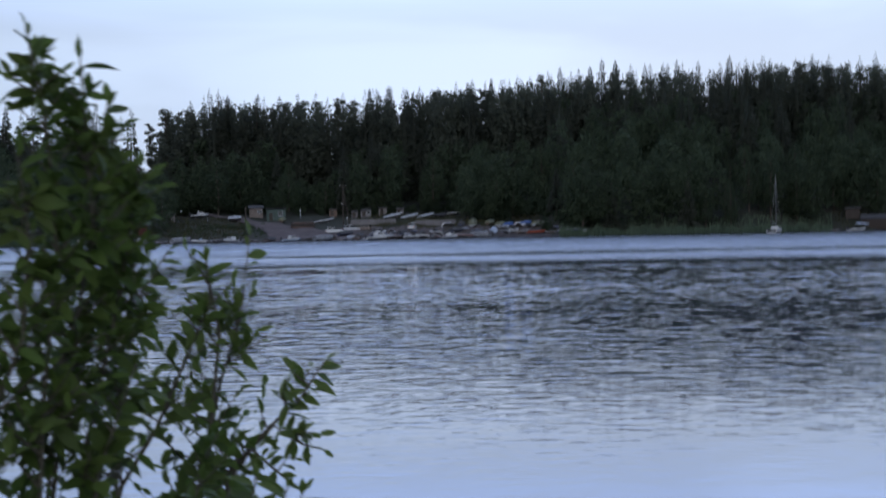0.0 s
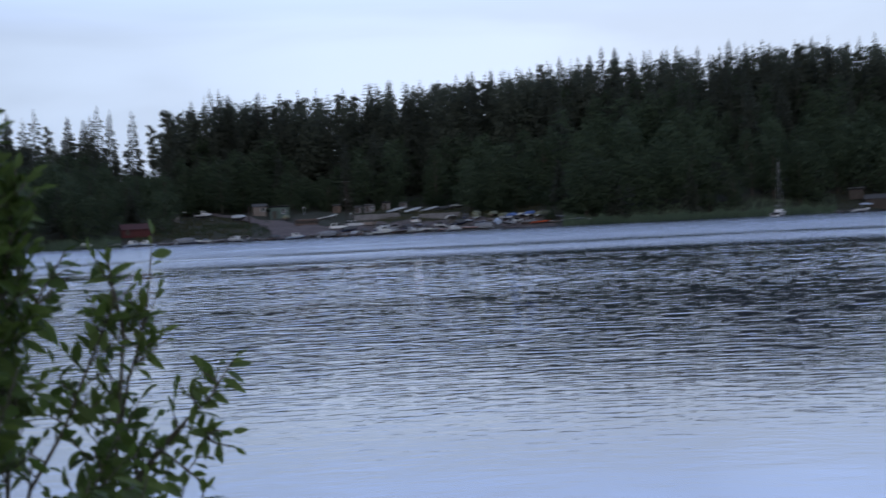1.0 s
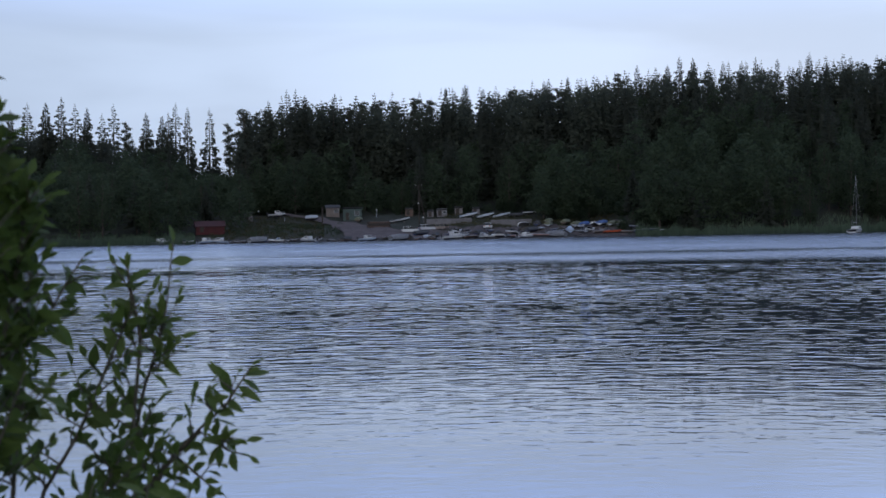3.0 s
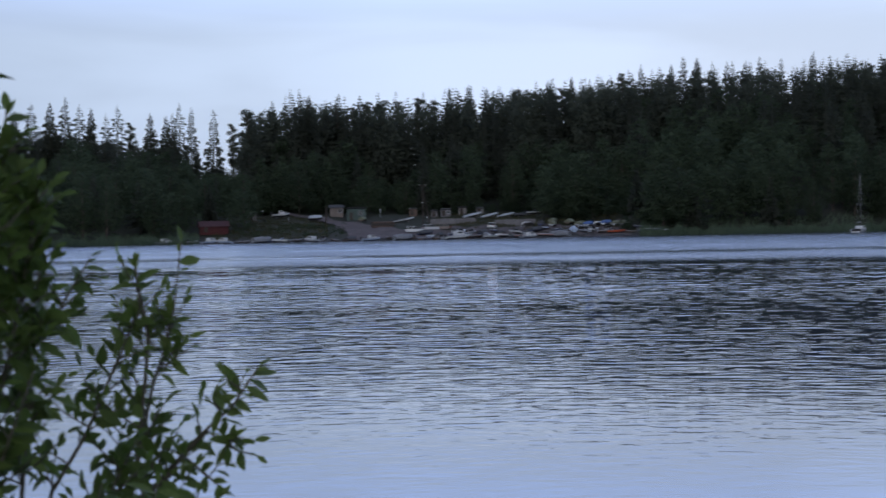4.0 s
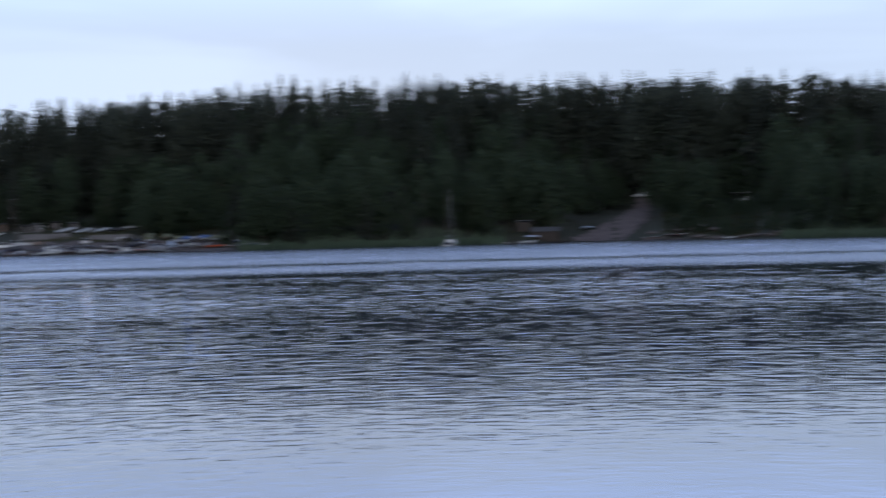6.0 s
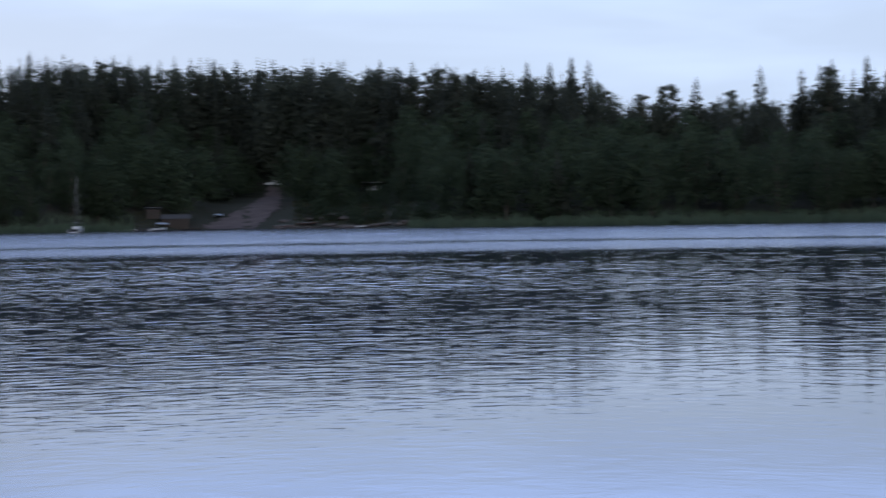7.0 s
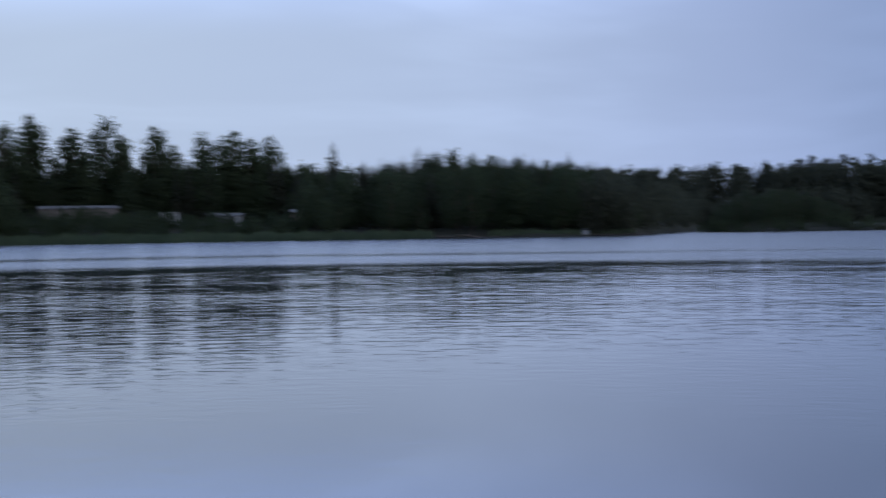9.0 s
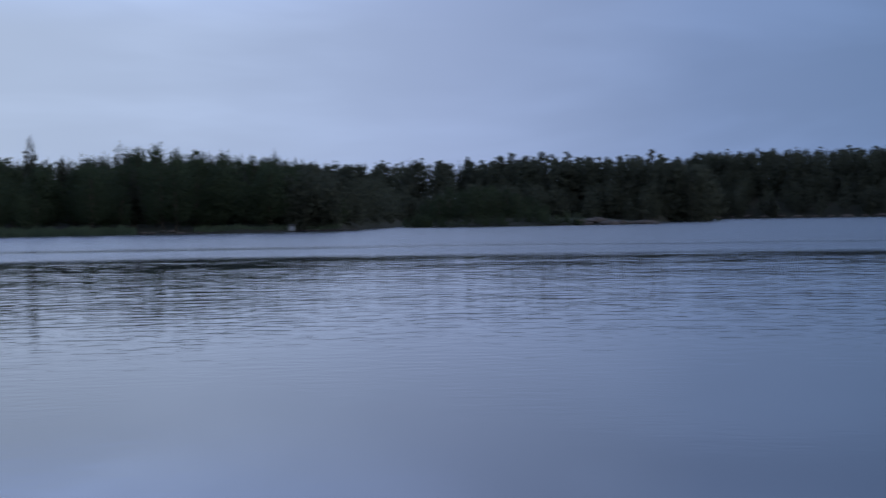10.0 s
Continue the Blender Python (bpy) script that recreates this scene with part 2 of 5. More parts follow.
WATER = lake_water()
NEEDLES = foliage("spruce_needles", (0.076, 0.084, 0.067), (0.092, 0.101, 0.076), spread=0.12, through=0.55)
PINE = foliage("pine_needles", (0.086, 0.096, 0.072), (0.106, 0.116, 0.082), spread=0.12, through=0.55)
LEAVES = foliage("birch_leaves", (0.058, 0.078, 0.048), (0.088, 0.114, 0.064), spread=0.14, through=0.55)
WILLOW = foliage("willow_leaves", (0.066, 0.108, 0.023), (0.125, 0.165, 0.042), spread=0.35, through=0.4, gloss=0.5, grain=9.0, shine=0.2)
REED = foliage("reed_blades", (0.090, 0.126, 0.084), (0.125, 0.162, 0.104), spread=0.25)
GRASS = foliage("rough_grass", (0.052, 0.062, 0.030), (0.088, 0.078, 0.042), spread=0.3)
BARK = surface("tree_bark", (0.10, 0.078, 0.060), 0.9, scale=2.0, vary=0.4, bump=0.5)
TWIG = surface("willow_bark", (0.085, 0.075, 0.050), 0.8, scale=20.0, vary=0.35, bump=0.3)
WHITE = surface("white_gelcoat", (0.66, 0.66, 0.66), 0.35, scale=1.2, vary=0.35)
GREYHULL = surface("weathered_grey_paint", (0.36, 0.38, 0.42), 0.5, scale=1.5, vary=0.3)
BLUE = surface("blue_tarpaulin", (0.07, 0.14, 0.36), 0.55, scale=2.0, vary=0.3, bump=0.4)
PALEBLUE = surface("pale_blue_tarpaulin", (0.38, 0.46, 0.60), 0.55, scale=2.0, vary=0.2, bump=0.4)
NAVY = surface("navy_hull_paint", (0.02, 0.035, 0.10), 0.3, scale=1.5, vary=0.3)
ORANGE = surface("orange_red_paint", (0.46, 0.09, 0.035), 0.4, scale=2.0, vary=0.2)
OLIVE = surface("olive_canvas", (0.17, 0.18, 0.12), 0.85, scale=2.0, vary=0.3, bump=0.4)
BROWN = surface("varnished_brown_wood", (0.11, 0.064, 0.044), 0.5, scale=3.0, vary=0.4, bump=0.2)
PINKISH = surface("faded_red_hull", (0.42, 0.27, 0.26), 0.5, scale=2.0, vary=0.3)
REDWOOD = surface("falu_red_boards", (0.075, 0.016, 0.016), 0.85, scale=1.5, vary=0.3, bump=0.3)
REDROOF = surface("red_roof_sheet", (0.060, 0.018, 0.020), 0.75, scale=0.8, vary=0.35, bump=0.2)
GREENWOOD = surface("grey_green_boards", (0.070, 0.100, 0.090), 0.8, scale=1.5, vary=0.25, bump=0.3)
BEIGE = surface("beige_boards", (0.21, 0.17, 0.15), 0.8, scale=1.5, vary=0.25, bump=0.3)
DARKWOOD = surface("tarred_wood", (0.055, 0.042, 0.035), 0.85, scale=2.0, vary=0.4, bump=0.4)
GREYWOOD = surface("weathered_planks", (0.19, 0.17, 0.165), 0.85, scale=2.0, vary=0.35, bump=0.4)
FELT = surface("dark_roofing_felt", (0.07, 0.07, 0.075), 0.9, scale=1.5, vary=0.3, bump=0.3)
PALEROOF = surface("pale_roof_sheet", (0.42, 0.44, 0.47), 0.5, scale=0.7, vary=0.25)
CONCRETE = surface("stained_concrete", (0.17, 0.16, 0.165), 0.9, scale=0.6, vary=0.35, bump=0.4)
GRAVEL = surface("pinkish_gravel", (0.108, 0.083, 0.082), 0.95, scale=0.35, vary=0.35, bump=0.6, fine=14.0)
ROCK = surface("granite", (0.105, 0.086, 0.078), 0.9, scale=0.5, vary=0.4, bump=0.7)
RUBBER = surface("black_rubber", (0.02, 0.02, 0.02), 0.8, scale=5.0, vary=0.3)
STEEL = surface("galvanised_steel", (0.45, 0.46, 0.48), 0.4, 0.9, scale=3.0, vary=0.2)
ENGINE = surface("dark_engine_cowl", (0.03, 0.03, 0.035), 0.35, scale=4.0, vary=0.3)
SILVER = surface("silver_car_paint", (0.42, 0.43, 0.45), 0.3, 0.4, scale=1.0, vary=0.12)
CARWHITE = surface("white_car_paint", (0.62, 0.63, 0.63), 0.35, scale=1.0, vary=0.1)
CARGLASS = surface("dark_window_glass", (0.025, 0.03, 0.035), 0.08, scale=1.0, vary=0.1)
DULLROOF = surface("dull_grey_roof_sheet", (0.17, 0.175, 0.19), 0.7, scale=0.7, vary=0.4)
WETROCK = surface("wet_dark_stones", (0.045, 0.042, 0.042), 0.6, scale=1.0, vary=0.5, bump=0.5)
# bottom paint; its dark tone also carries the shading of the lower hull
BOTTOM = surface("bottom_paint_and_shade", (0.035, 0.035, 0.045), 0.6, scale=1.5, vary=0.4)
LINER = surface("dirty_boat_liner", (0.20, 0.20, 0.21), 0.7, scale=2.0, vary=0.5)

# ---------------------------------------------------------------- the land
# bearing from the near bank (degrees) and the far shore's distance (metres)
SHORE_AZ = [-180, -90, -50, -20, 0, 16, 22, 26, 30, 38, 48, 56, 64, 73, 75.6, 76.6, 78, 87.6, 88.4, 105, 125, 150, 180]
SHORE_R = [1150, 900, 420, 355, 345, 345, 365, 345, 318, 305, 318, 332, 347, 358, 372, 470, 600, 640, 1150, 1150, 1150, 1150, 1150]
# bearing and height of the ground on the ridge
RIDGE_AZ = [-180, -60, -25, -14, -7.5, -6, -4, 0, 5, 10, 16, 22, 28, 33, 38, 48, 51, 61, 64, 75, 78, 87, 89, 96, 120, 180]
RIDGE_Z = [2.5, 8, 17, 18, 15, 19, 22, 22, 24, 30, 30, 29, 24, 21, 17, 17, 10, 7, 4, 3, 11, 11, 30, 30, 8, 2.5]
YARD_D = [-40, 0, 2, 6, 13, 20, 35, 50, 70]
YARD_Z = [-3.0, -0.05, 0.35, 0.9, 2.1, 2.9, 4.3, 6.1, 8.0]


def bearing(x, y):
    return np.degrees(np.arctan2(x, y)), np.hypot(x, y)


def smooth(x, a, b):
    t = np.clip((x - a) / (b - a), 0, 1)
    return t * t * (3 - 2 * t)


def wobble(az):
    return 3.0 * np.sin(az * 1.9) + 2.0 * np.sin(az * 4.7 + 1) + 1.2 * np.sin(az * 9.1 + 2)


def ground_z(x, y):
    """Height of the ground above the water."""
    x, y = np.asarray(x, float), np.asarray(y, float)
    az, r = bearing(x, y)
    shore = np.interp(az, SHORE_AZ, SHORE_R) + np.where((az > -60) & (az < 76), wobble(az) * 0.5, 0)
    d = r - shore
    ridge = np.interp(az, RIDGE_AZ, RIDGE_Z)
    bank = np.interp(d, [-60, 0, 3, 8], [-3, -0.05, 0.5, 0.9])
    hill = bank + (ridge - 0.9) * np.clip((d - 8) / 100, 0, 1) ** 0.9
    yard = np.interp(d, YARD_D, YARD_Z) + (ridge - 8.0) * smooth(d, 60, 125)
    k = smooth(az, -7.5, -5.5) * (1 - smooth(az, 6.5, 9.0))
    z = hill * (1 - k) + yard * k
    # the mound left of the road, the slip road farther along
    ramp = np.interp(d, [-40, 0, 4, 30, 60], [-3, -0.05, 0.6, 5.2, 8.0]) + (ridge - 8) * smooth(d, 60, 125)
    k2 = smooth(az, 19.5, 21.5) * (1 - smooth(az, 27.5, 29.5))
    z = z * (1 - k2) + ramp * k2
    # the rocky point and its islet
    isl = 2.6 * (1 - ((az - 82.6) / 4.9) ** 2) * (1 - ((r - 505) / 32) ** 2)
    isl = np.where((abs(az - 82.6) < 4.9) & (abs(r - 505) < 32), isl, -3)
    z = np.maximum(z, isl)
    # distant hill seen between the trees
    z = z + 26 * smooth(r, 620, 950) * smooth(az, 44, 54) * (1 - smooth(az, 70, 78))
    # the near bank on which the camera stands
    inside = np.where(abs(x) < 12, 4.2 - 0.06 * x * x, -4.44 - 0.5 * (abs(x) - 12)) - y
    z = np.maximum(z, np.interp(inside, [-6, 0, 1.0, 8], [-3, -0.02, 0.6, 1.0]))
    return z + np.where(z > 0.3, 0.25 * np.sin(x * 0.31) * np.sin(y * 0.27) + 0.12 * np.sin(x * 0.9 + y * 0.7), 0)


def mesh_object(name, verts, faces, mat, parent=None, smooth_faces=False):
    me = bpy.data.meshes.new(name)
    me.from_pydata([tuple(v) for v in verts], [], [tuple(f) for f in faces])
    me.materials.append(mat)
    if smooth_faces:
        me.polygons.foreach_set("use_smooth", [True] * len(me.polygons))
    me.update()
    ob = new(name, me)
    ob.parent = parent
    return ob


def ground_material():
    m, n, l, b = material("ground_soil_and_grass", 0.95)
    co, big, small = n.new("ShaderNodeTexCoord"), n.new("ShaderNodeTexNoise"), n.new("ShaderNodeTexNoise")
    big.inputs["Scale"].default_value, small.inputs["Scale"].default_value = 0.12, 2.5
    big.inputs["Detail"].default_value = small.inputs["Detail"].default_value = 5
    l.new(co.outputs["Object"], big.inputs["Vector"])
    l.new(co.outputs["Object"], small.inputs["Vector"])
    ramp = n.new("ShaderNodeValToRGB")
    e = ramp.color_ramp.elements
    e[0].position, e[0].color = 0.35, (0.014, 0.018, 0.010, 1)
    e[1].position, e[1].color = 0.7, (0.034, 0.028, 0.021, 1)
    k = e.new(0.52)
    k.color = (0.022, 0.025, 0.013, 1)
    mx = n.new("ShaderNodeMath")
    mx.operation = "MULTIPLY_ADD"
    mx.inputs[1].default_value = 0.35
    l.new(small.outputs["Fac"], mx.inputs[0])
    sc = n.new("ShaderNodeMath")
    sc.operation = "MULTIPLY"
    sc.inputs[1].default_value = 0.68
    l.new(big.outputs["Fac"], sc.inputs[0])
    l.new(sc.outputs[0], mx.inputs[2])
    l.new(mx.outputs[0], ramp.inputs[0])
    l.new(ramp.outputs[0], b.inputs["Base Color"])
    bp = n.new("ShaderNodeBump")
    bp.inputs["Strength"].default_value, bp.inputs["Distance"].default_value = 0.6, 0.1
    l.new(small.outputs["Fac"], bp.inputs["Height"])
    l.new(bp.outputs[0], b.inputs["Normal"])
    return m


def build_ground():
    az = np.concatenate([np.arange(-180, -30, 5.0), np.arange(-30, 100, 0.5), np.arange(100, 180, 5.0)])
    rr = np.concatenate([[0.0, 1, 2, 3, 3.6, 4.2, 4.8, 5.5, 7, 9, 12, 16, 20, 30, 45, 60, 90, 150, 220], np.arange(270, 480, 3.0),
                         np.arange(480, 720, 8.0), [760, 820, 900, 1000, 1100, 1130], np.arange(1145, 1300, 12.0), [1400, 1700, 2300, 3200, 4500]])
    A, Rr = np.meshgrid(np.radians(az), rr, indexing="ij")
    X, Y = Rr * np.sin(A), Rr * np.cos(A)
    Z = ground_z(X, Y)
    na, nr = len(az), len(rr)
    v = np.stack([X, Y, Z], -1).reshape(-1, 3)
    i, j = np.meshgrid(np.arange(na), np.arange(nr - 1), indexing="ij")
    i2 = (i + 1) % na
    f = np.stack([i * nr + j, i * nr + j + 1, i2 * nr + j + 1, i2 * nr + j], -1).reshape(-1, 4).tolist()
    f = [q[:3] if k % (nr - 1) == 0 else q for k, q in enumerate(f)]
    ob = mesh_object("ground", v.tolist(), f, ground_material(), smooth_faces=True)
    tagged(ob, "grassy earth shore rising to a wooded hill", "ground", kind="structure")


def build_water():
    n = 96
    v = [(0, 0, 0)] + [(4400 * math.sin(2 * math.pi * k / n), 4400 * math.cos(2 * math.pi * k / n), 0) for k in range(n)]
    ob = mesh_object("water", v, [(0, 1 + (k + 1) % n, 1 + k) for k in range(n)], WATER)
    tagged(ob, "calm lake water with low ripples at dusk", "water", kind="structure")


build_ground()
build_water()

# ---------------------------------------------------------------- trees
rng = random.Random(7)


def part(name, verts, faces, mat, parent, label="", smooth_faces=False):
    ob = mesh_object(name, verts, faces, mat, parent, smooth_faces)
    if label:
        tagged(ob, label)
    return ob


def tube(points, radii, sides=6):
    """Verts and faces of a tapered tube along points."""
    vs, fs = [], []
    for k, (p, r) in enumerate(zip(points, radii)):
        p = Vector(p)
        way = (Vector(points[min(k + 1, len(points) - 1)]) - Vector(points[max(k - 1, 0)])).normalized()
        side = way.orthogonal().normalized()
        other = way.cross(side)
        for s in range(sides):
            a = 2 * math.pi * s / sides
            vs.append(tuple(p + (side * math.cos(a) + other * math.sin(a)) * r))
        if k:
            b = (k - 1) * sides
            for s in range(sides):
                fs.append((b + s, b + (s + 1) % sides, b + sides + (s + 1) % sides, b + sides + s))
    fs.append(tuple(range(len(vs) - sides, len(vs))))
    return vs, fs


def join(pieces):
    vs, fs = [], []
    for v, f in pieces:
        k = len(vs)
        vs += v
        fs += [tuple(i + k for i in q) for q in f]
    return vs, fs


def spruce_crown(r, whorls, arms, slim=0.16, ragged=0.3, bare=0.08, twigs=2, core=0.36):
    """Needled crown of a spruce one unit high: a dense core, drooping arms in whorls, hanging twigs along each arm."""
    vs, fs = [], []
    for k in range(6):
        a = 6.28 * k / 6
        vs.append((math.cos(a) * slim * core, math.sin(a) * slim * core, bare + 0.02))
        fs.append((k, (k + 1) % 6, 6))
    vs.append((0, 0, 0.93))
    for w in range(whorls):
        u = (w / (whorls - 1)) ** 0.92
        h = bare + (1 - bare) * u
        reach = slim * 1.12 * (1 - u) ** 0.85 * (0.8 + 0.35 * r.random()) + 0.010
        n = max(3, round(arms * (1 - 0.45 * u)))
        a0 = r.random() * 6.28
        for k in range(n):
            if r.random() < 0.10:
                continue
            a = a0 + 6.28 * k / n + r.uniform(-0.35, 0.35)
            L = reach * r.uniform(1 - ragged, 1 + ragged)
            rise = L * (0.55 * u - 0.36) + r.uniform(-0.006, 0.006)
            c, s = math.cos(a), math.sin(a)
            wide = L * 0.15 + 0.004
            tilt = r.uniform(-0.8, 0.8) * wide
            k0 = len(vs)
            vs += [(c * L * 0.1, s * L * 0.1, h), (c * L * 0.6 - s * wide, s * L * 0.6 + c * wide, h + rise * 0.5 - 0.004 + tilt),
                   (c * L, s * L, h + rise + L * 0.08), (c * L * 0.6 + s * wide, s * L * 0.6 - c * wide, h + rise * 0.5 - 0.004 - tilt)]
            fs += [(k0, k0 + 1, k0 + 2), (k0, k0 + 2, k0 + 3)]
            if L < 0.02:
                continue
            for q in range(twigs):
                v = r.uniform(0.35, 0.95)
                side = r.uniform(-1, 1)
                b = a + side * 0.45
                x, y, z = c * L * v, s * L * v, h + rise * v
                drop = 0.008 + L * r.uniform(0.10, 0.26)
                k0 = len(vs)
                vs += [(x - c * L * 0.16, y - s * L * 0.16, z + 0.002), (x + math.cos(b) * L * 0.20, y + math.sin(b) * L * 0.20, z - 0.002),
                       (x + math.cos(b) * L * 0.10, y + math.sin(b) * L * 0.10, z - drop)]
                fs.append((k0, k0 + 1, k0 + 2))
    k = len(vs)
    vs += [(0.003, 0, 0.955), (-0.003, 0.003, 0.955), (0, 0, 1.02), (0, -0.003, 0.955)]
    fs += [(k, k + 1, k + 2), (k + 1, k + 3, k + 2), (k + 3, k, k + 2)]
    return vs, fs


def clump_crown(r, centres, leaves, size, loose=0.75):
    """Leaf clumps scattered through lobes (x, y, z, radius, height): each clump a small triangle turned its own way, mostly outward."""
    vs, fs = [], []
    total = sum(c[3] ** 2 for c in centres)
    for cx, cy, cz, rad, tall in centres:
        for _ in range(int(leaves * rad * rad / total)):
            d = Vector((r.gauss(0, 1), r.gauss(0, 1), r.gauss(0, 1))).normalized()
            q = rad * r.random() ** 0.35 * r.uniform(0.75, 1.15)
            p = Vector((cx + d.x * q, cy + d.y * q, cz + d.z * q * tall))
            nrm = (d + Vector((r.uniform(-1, 1), r.uniform(-1, 1), r.uniform(-0.6, 1))) * loose).normalized()
            a = nrm.orthogonal().normalized()
            t = r.uniform(0, 6.28)
            a = a * math.cos(t) + nrm.cross(a) * math.sin(t)
            b = nrm.cross(a)
            s = size * r.uniform(0.5, 1.35)
            k = len(vs)
            vs += [tuple(p - a * s), tuple(p + a * s * 0.8 + b * s * 0.35), tuple(p + b * s * 1.25 - nrm * s * 0.3)]
            fs.append((k, k + 1, k + 2))
    return vs, fs


def broadleaf_lobes(r, n=11, wide=0.2):
    lobes, n = [], n + 6
    for k in range(n):
        u = (k + 0.5) / n
        h = 0.17 + 0.75 * u
        out = wide * math.sin(math.pi * min(1, 0.25 + 0.72 * u)) * r.uniform(0.5, 1.1)
        a = k * 2.4 + r.random()
        lobes.append((math.cos(a) * out * 0.75, math.sin(a) * out * 0.75, h, r.uniform(0.09, 0.15) * (1.15 - 0.5 * u), r.uniform(0.8, 1.2)))
    return lobes


def pine_lobes(r, n=9):
    """Flat layered tufts, crowded towards the top."""
    lobes = []
    for k in range(n + 8):
        u = (k + 0.5) / (n + 8)
        h = 0.36 + 0.60 * u
        a, out = k * 2.4 + r.random(), r.uniform(0.02, 0.12) * (1.15 - 0.75 * u)
        lobes.append((math.cos(a) * out, math.sin(a) * out, h, r.uniform(0.06, 0.11) * (1.1 - 0.4 * u), r.uniform(0.35, 0.6)))
    return lobes


def limbs(r, lobes, trunk_r, top):
    """Trunk and one limb to each lobe."""
    bend = r.uniform(-0.015, 0.015)
    pieces = [tube([(0, 0, -0.03), (bend, 0, 0.35), (0, bend, 0.7), (0, 0, top)], [trunk_r, trunk_r * 0.75, trunk_r * 0.45, 0.002], 6)]
    for x, y, z, rad, _ in lobes:
        pieces.append(tube([(0, 0, z - 0.12), (x * 0.6, y * 0.6, z - 0.04), (x, y, z)], [trunk_r * 0.35, trunk_r * 0.2, 0.002], 4))
    return join(pieces)


def tree_kind(name, label, trunk, crown, crown_mat):
    base = new(name)
    tagged(base, label, "tree")
    part("trunk", *trunk, BARK, base, "")
    part("crown", *crown, crown_mat, base)
    return base


def tree_models():
    kinds = {"s": [], "p": [], "d": []}
    for k in range(6):
        r = random.Random(100 + k)
        slim = (0.13, 0.155, 0.11, 0.18, 0.14, 0.12)[k]
        crown = spruce_crown(r, (54, 40, 60, 36, 56, 42)[k], (10, 7, 10, 6, 9, 7)[k], slim, 0.34 + 0.08 * (k % 3), 0.06 + 0.08 * (k % 3), (4, 3, 4, 3, 4, 3)[k], 0.14 if k % 2 else 0.32)
        trunk = tube([(0, 0, -0.03), (0, 0, 0.5), (0, 0, 0.99)], [0.013, 0.009, 0.001], 6)
        kinds["s"].append(tree_kind("spruce", "tall dark green spruce in the hillside forest", trunk, crown, NEEDLES))
    for k in range(4):
        r = random.Random(200 + k)
        lobes = pine_lobes(r, 8 + 2 * (k % 3))
        kinds["p"].append(tree_kind("pine", "tall pine with a bare trunk and ragged dark crown",
                                    limbs(r, lobes, 0.012, 0.97), clump_crown(r, lobes, 3600, 0.0115), PINE))
    for k in range(5):
        r = random.Random(300 + k)
        lobes = broadleaf_lobes(r, 11 + k, (0.17, 0.21, 0.25, 0.19, 0.23)[k])
        kinds["d"].append(tree_kind("birch_tree", "leafy green birch at the edge of the lakeside wood",
                                    limbs(r, lobes, 0.012, 0.93), clump_crown(r, lobes, 1500, 0.0200), LEAVES))
    return kinds


def polar(az, r):
    a = radians(az)
    x, y = r * math.sin(a), r * math.cos(a)
    return x, y, float(ground_z(x, y))


KINDS = tree_models()
used = set()


def plant(kind, az, r, height, wide=1.0):
    x, y, z = polar(az, r)
    k = rng.randrange(len(KINDS[kind]))
    model = KINDS[kind][k]
    m = pose(x, y, z - 0.1, rng.uniform(-1.5, 1.5), rng.uniform(-1.5, 1.5), rng.uniform(0, 360))
    if (kind, k) in used:
        ob = copy_thing(model, m)
    else:
        used.add((kind, k))
        ob = model
        ob.matrix_basis = m
    ob.scale = (height * wide, height * wide, height)
    tagged(ob, group={"s": "skyline spruces", "p": "skyline pines", "d": "shore birches"}[kind])
    return ob


# trees that stand out against the sky: bearing and elevation of the top, in degrees
SPRUCES_WEST = [(-16.1, 4.7), (-15.2, 4.8), (-14.5, 4.6), (-13.88, 4.89), (-13.24, 4.89), (-12.71, 5.09), (-12.17, 4.85), (-11.76, 4.70), (-11.24, 4.51), (-10.78, 4.84),
                (-9.57, 4.50), (-9.05, 4.39), (-8.8, 4.5), (-8.55, 4.88), (-8.10, 4.71), (-7.32, 4.68), (-5.15, 4.93), (-4.44, 5.34), (-4.14, 5.34), (-3.68, 5.08), (-2.63, 4.83)]
SPRUCES_HILL = [(-0.29, 4.89), (1.53, 5.34), (2.30, 5.42), (2.95, 5.26), (5.35, 5.51), (6.20, 5.63), (6.78, 5.36), (7.35, 5.48),
                (8.71, 6.00), (9.85, 5.97), (10.27, 6.25), (10.78, 6.19), (11.43, 5.64), (11.91, 6.03), (12.72, 6.00), (13.06, 6.13),
                (13.89, 6.05), (15.03, 6.23), (15.62, 5.80), (19.12, 5.62), (19.93, 5.63), (21.63, 6.00), (24.88, 5.35)]
SPRUCES_EAST = [(28.61, 5.55), (31.58, 5.21), (32.21, 4.89), (33.45, 5.76), (34.30, 5.71), (34.94, 5.91), (35.57, 5.79), (39.57, 5.04),
                (41.92, 5.40), (43.40, 5.21), (44.11, 5.35), (44.62, 5.54), (45.73, 5.61), (46.53, 5.17), (64.10, 3.34), (65.27, 2.60), (67.33, 3.12)]
PINES_WEST = [(-10.28, 4.28), (-6.55, 4.22), (-5.91, 4.73), (-5.5, 4.6), (-3.1, 4.75), (-2.1, 4.8), (-1.60, 5.02), (-1.03, 4.97), (0.36, 5.13), (0.9, 5.0), (4.08, 5.27), (4.7, 5.2), (7.98, 5.84),
              (9.37, 5.52), (16.44, 5.79), (17.0, 5.85), (17.53, 6.01), (18.42, 5.78), (20.95, 5.54), (22.08, 5.65), (23.22, 5.70), (24.25, 5.14), (5.45, 5.35), (5.8, 5.35), (6.1, 5.3)]
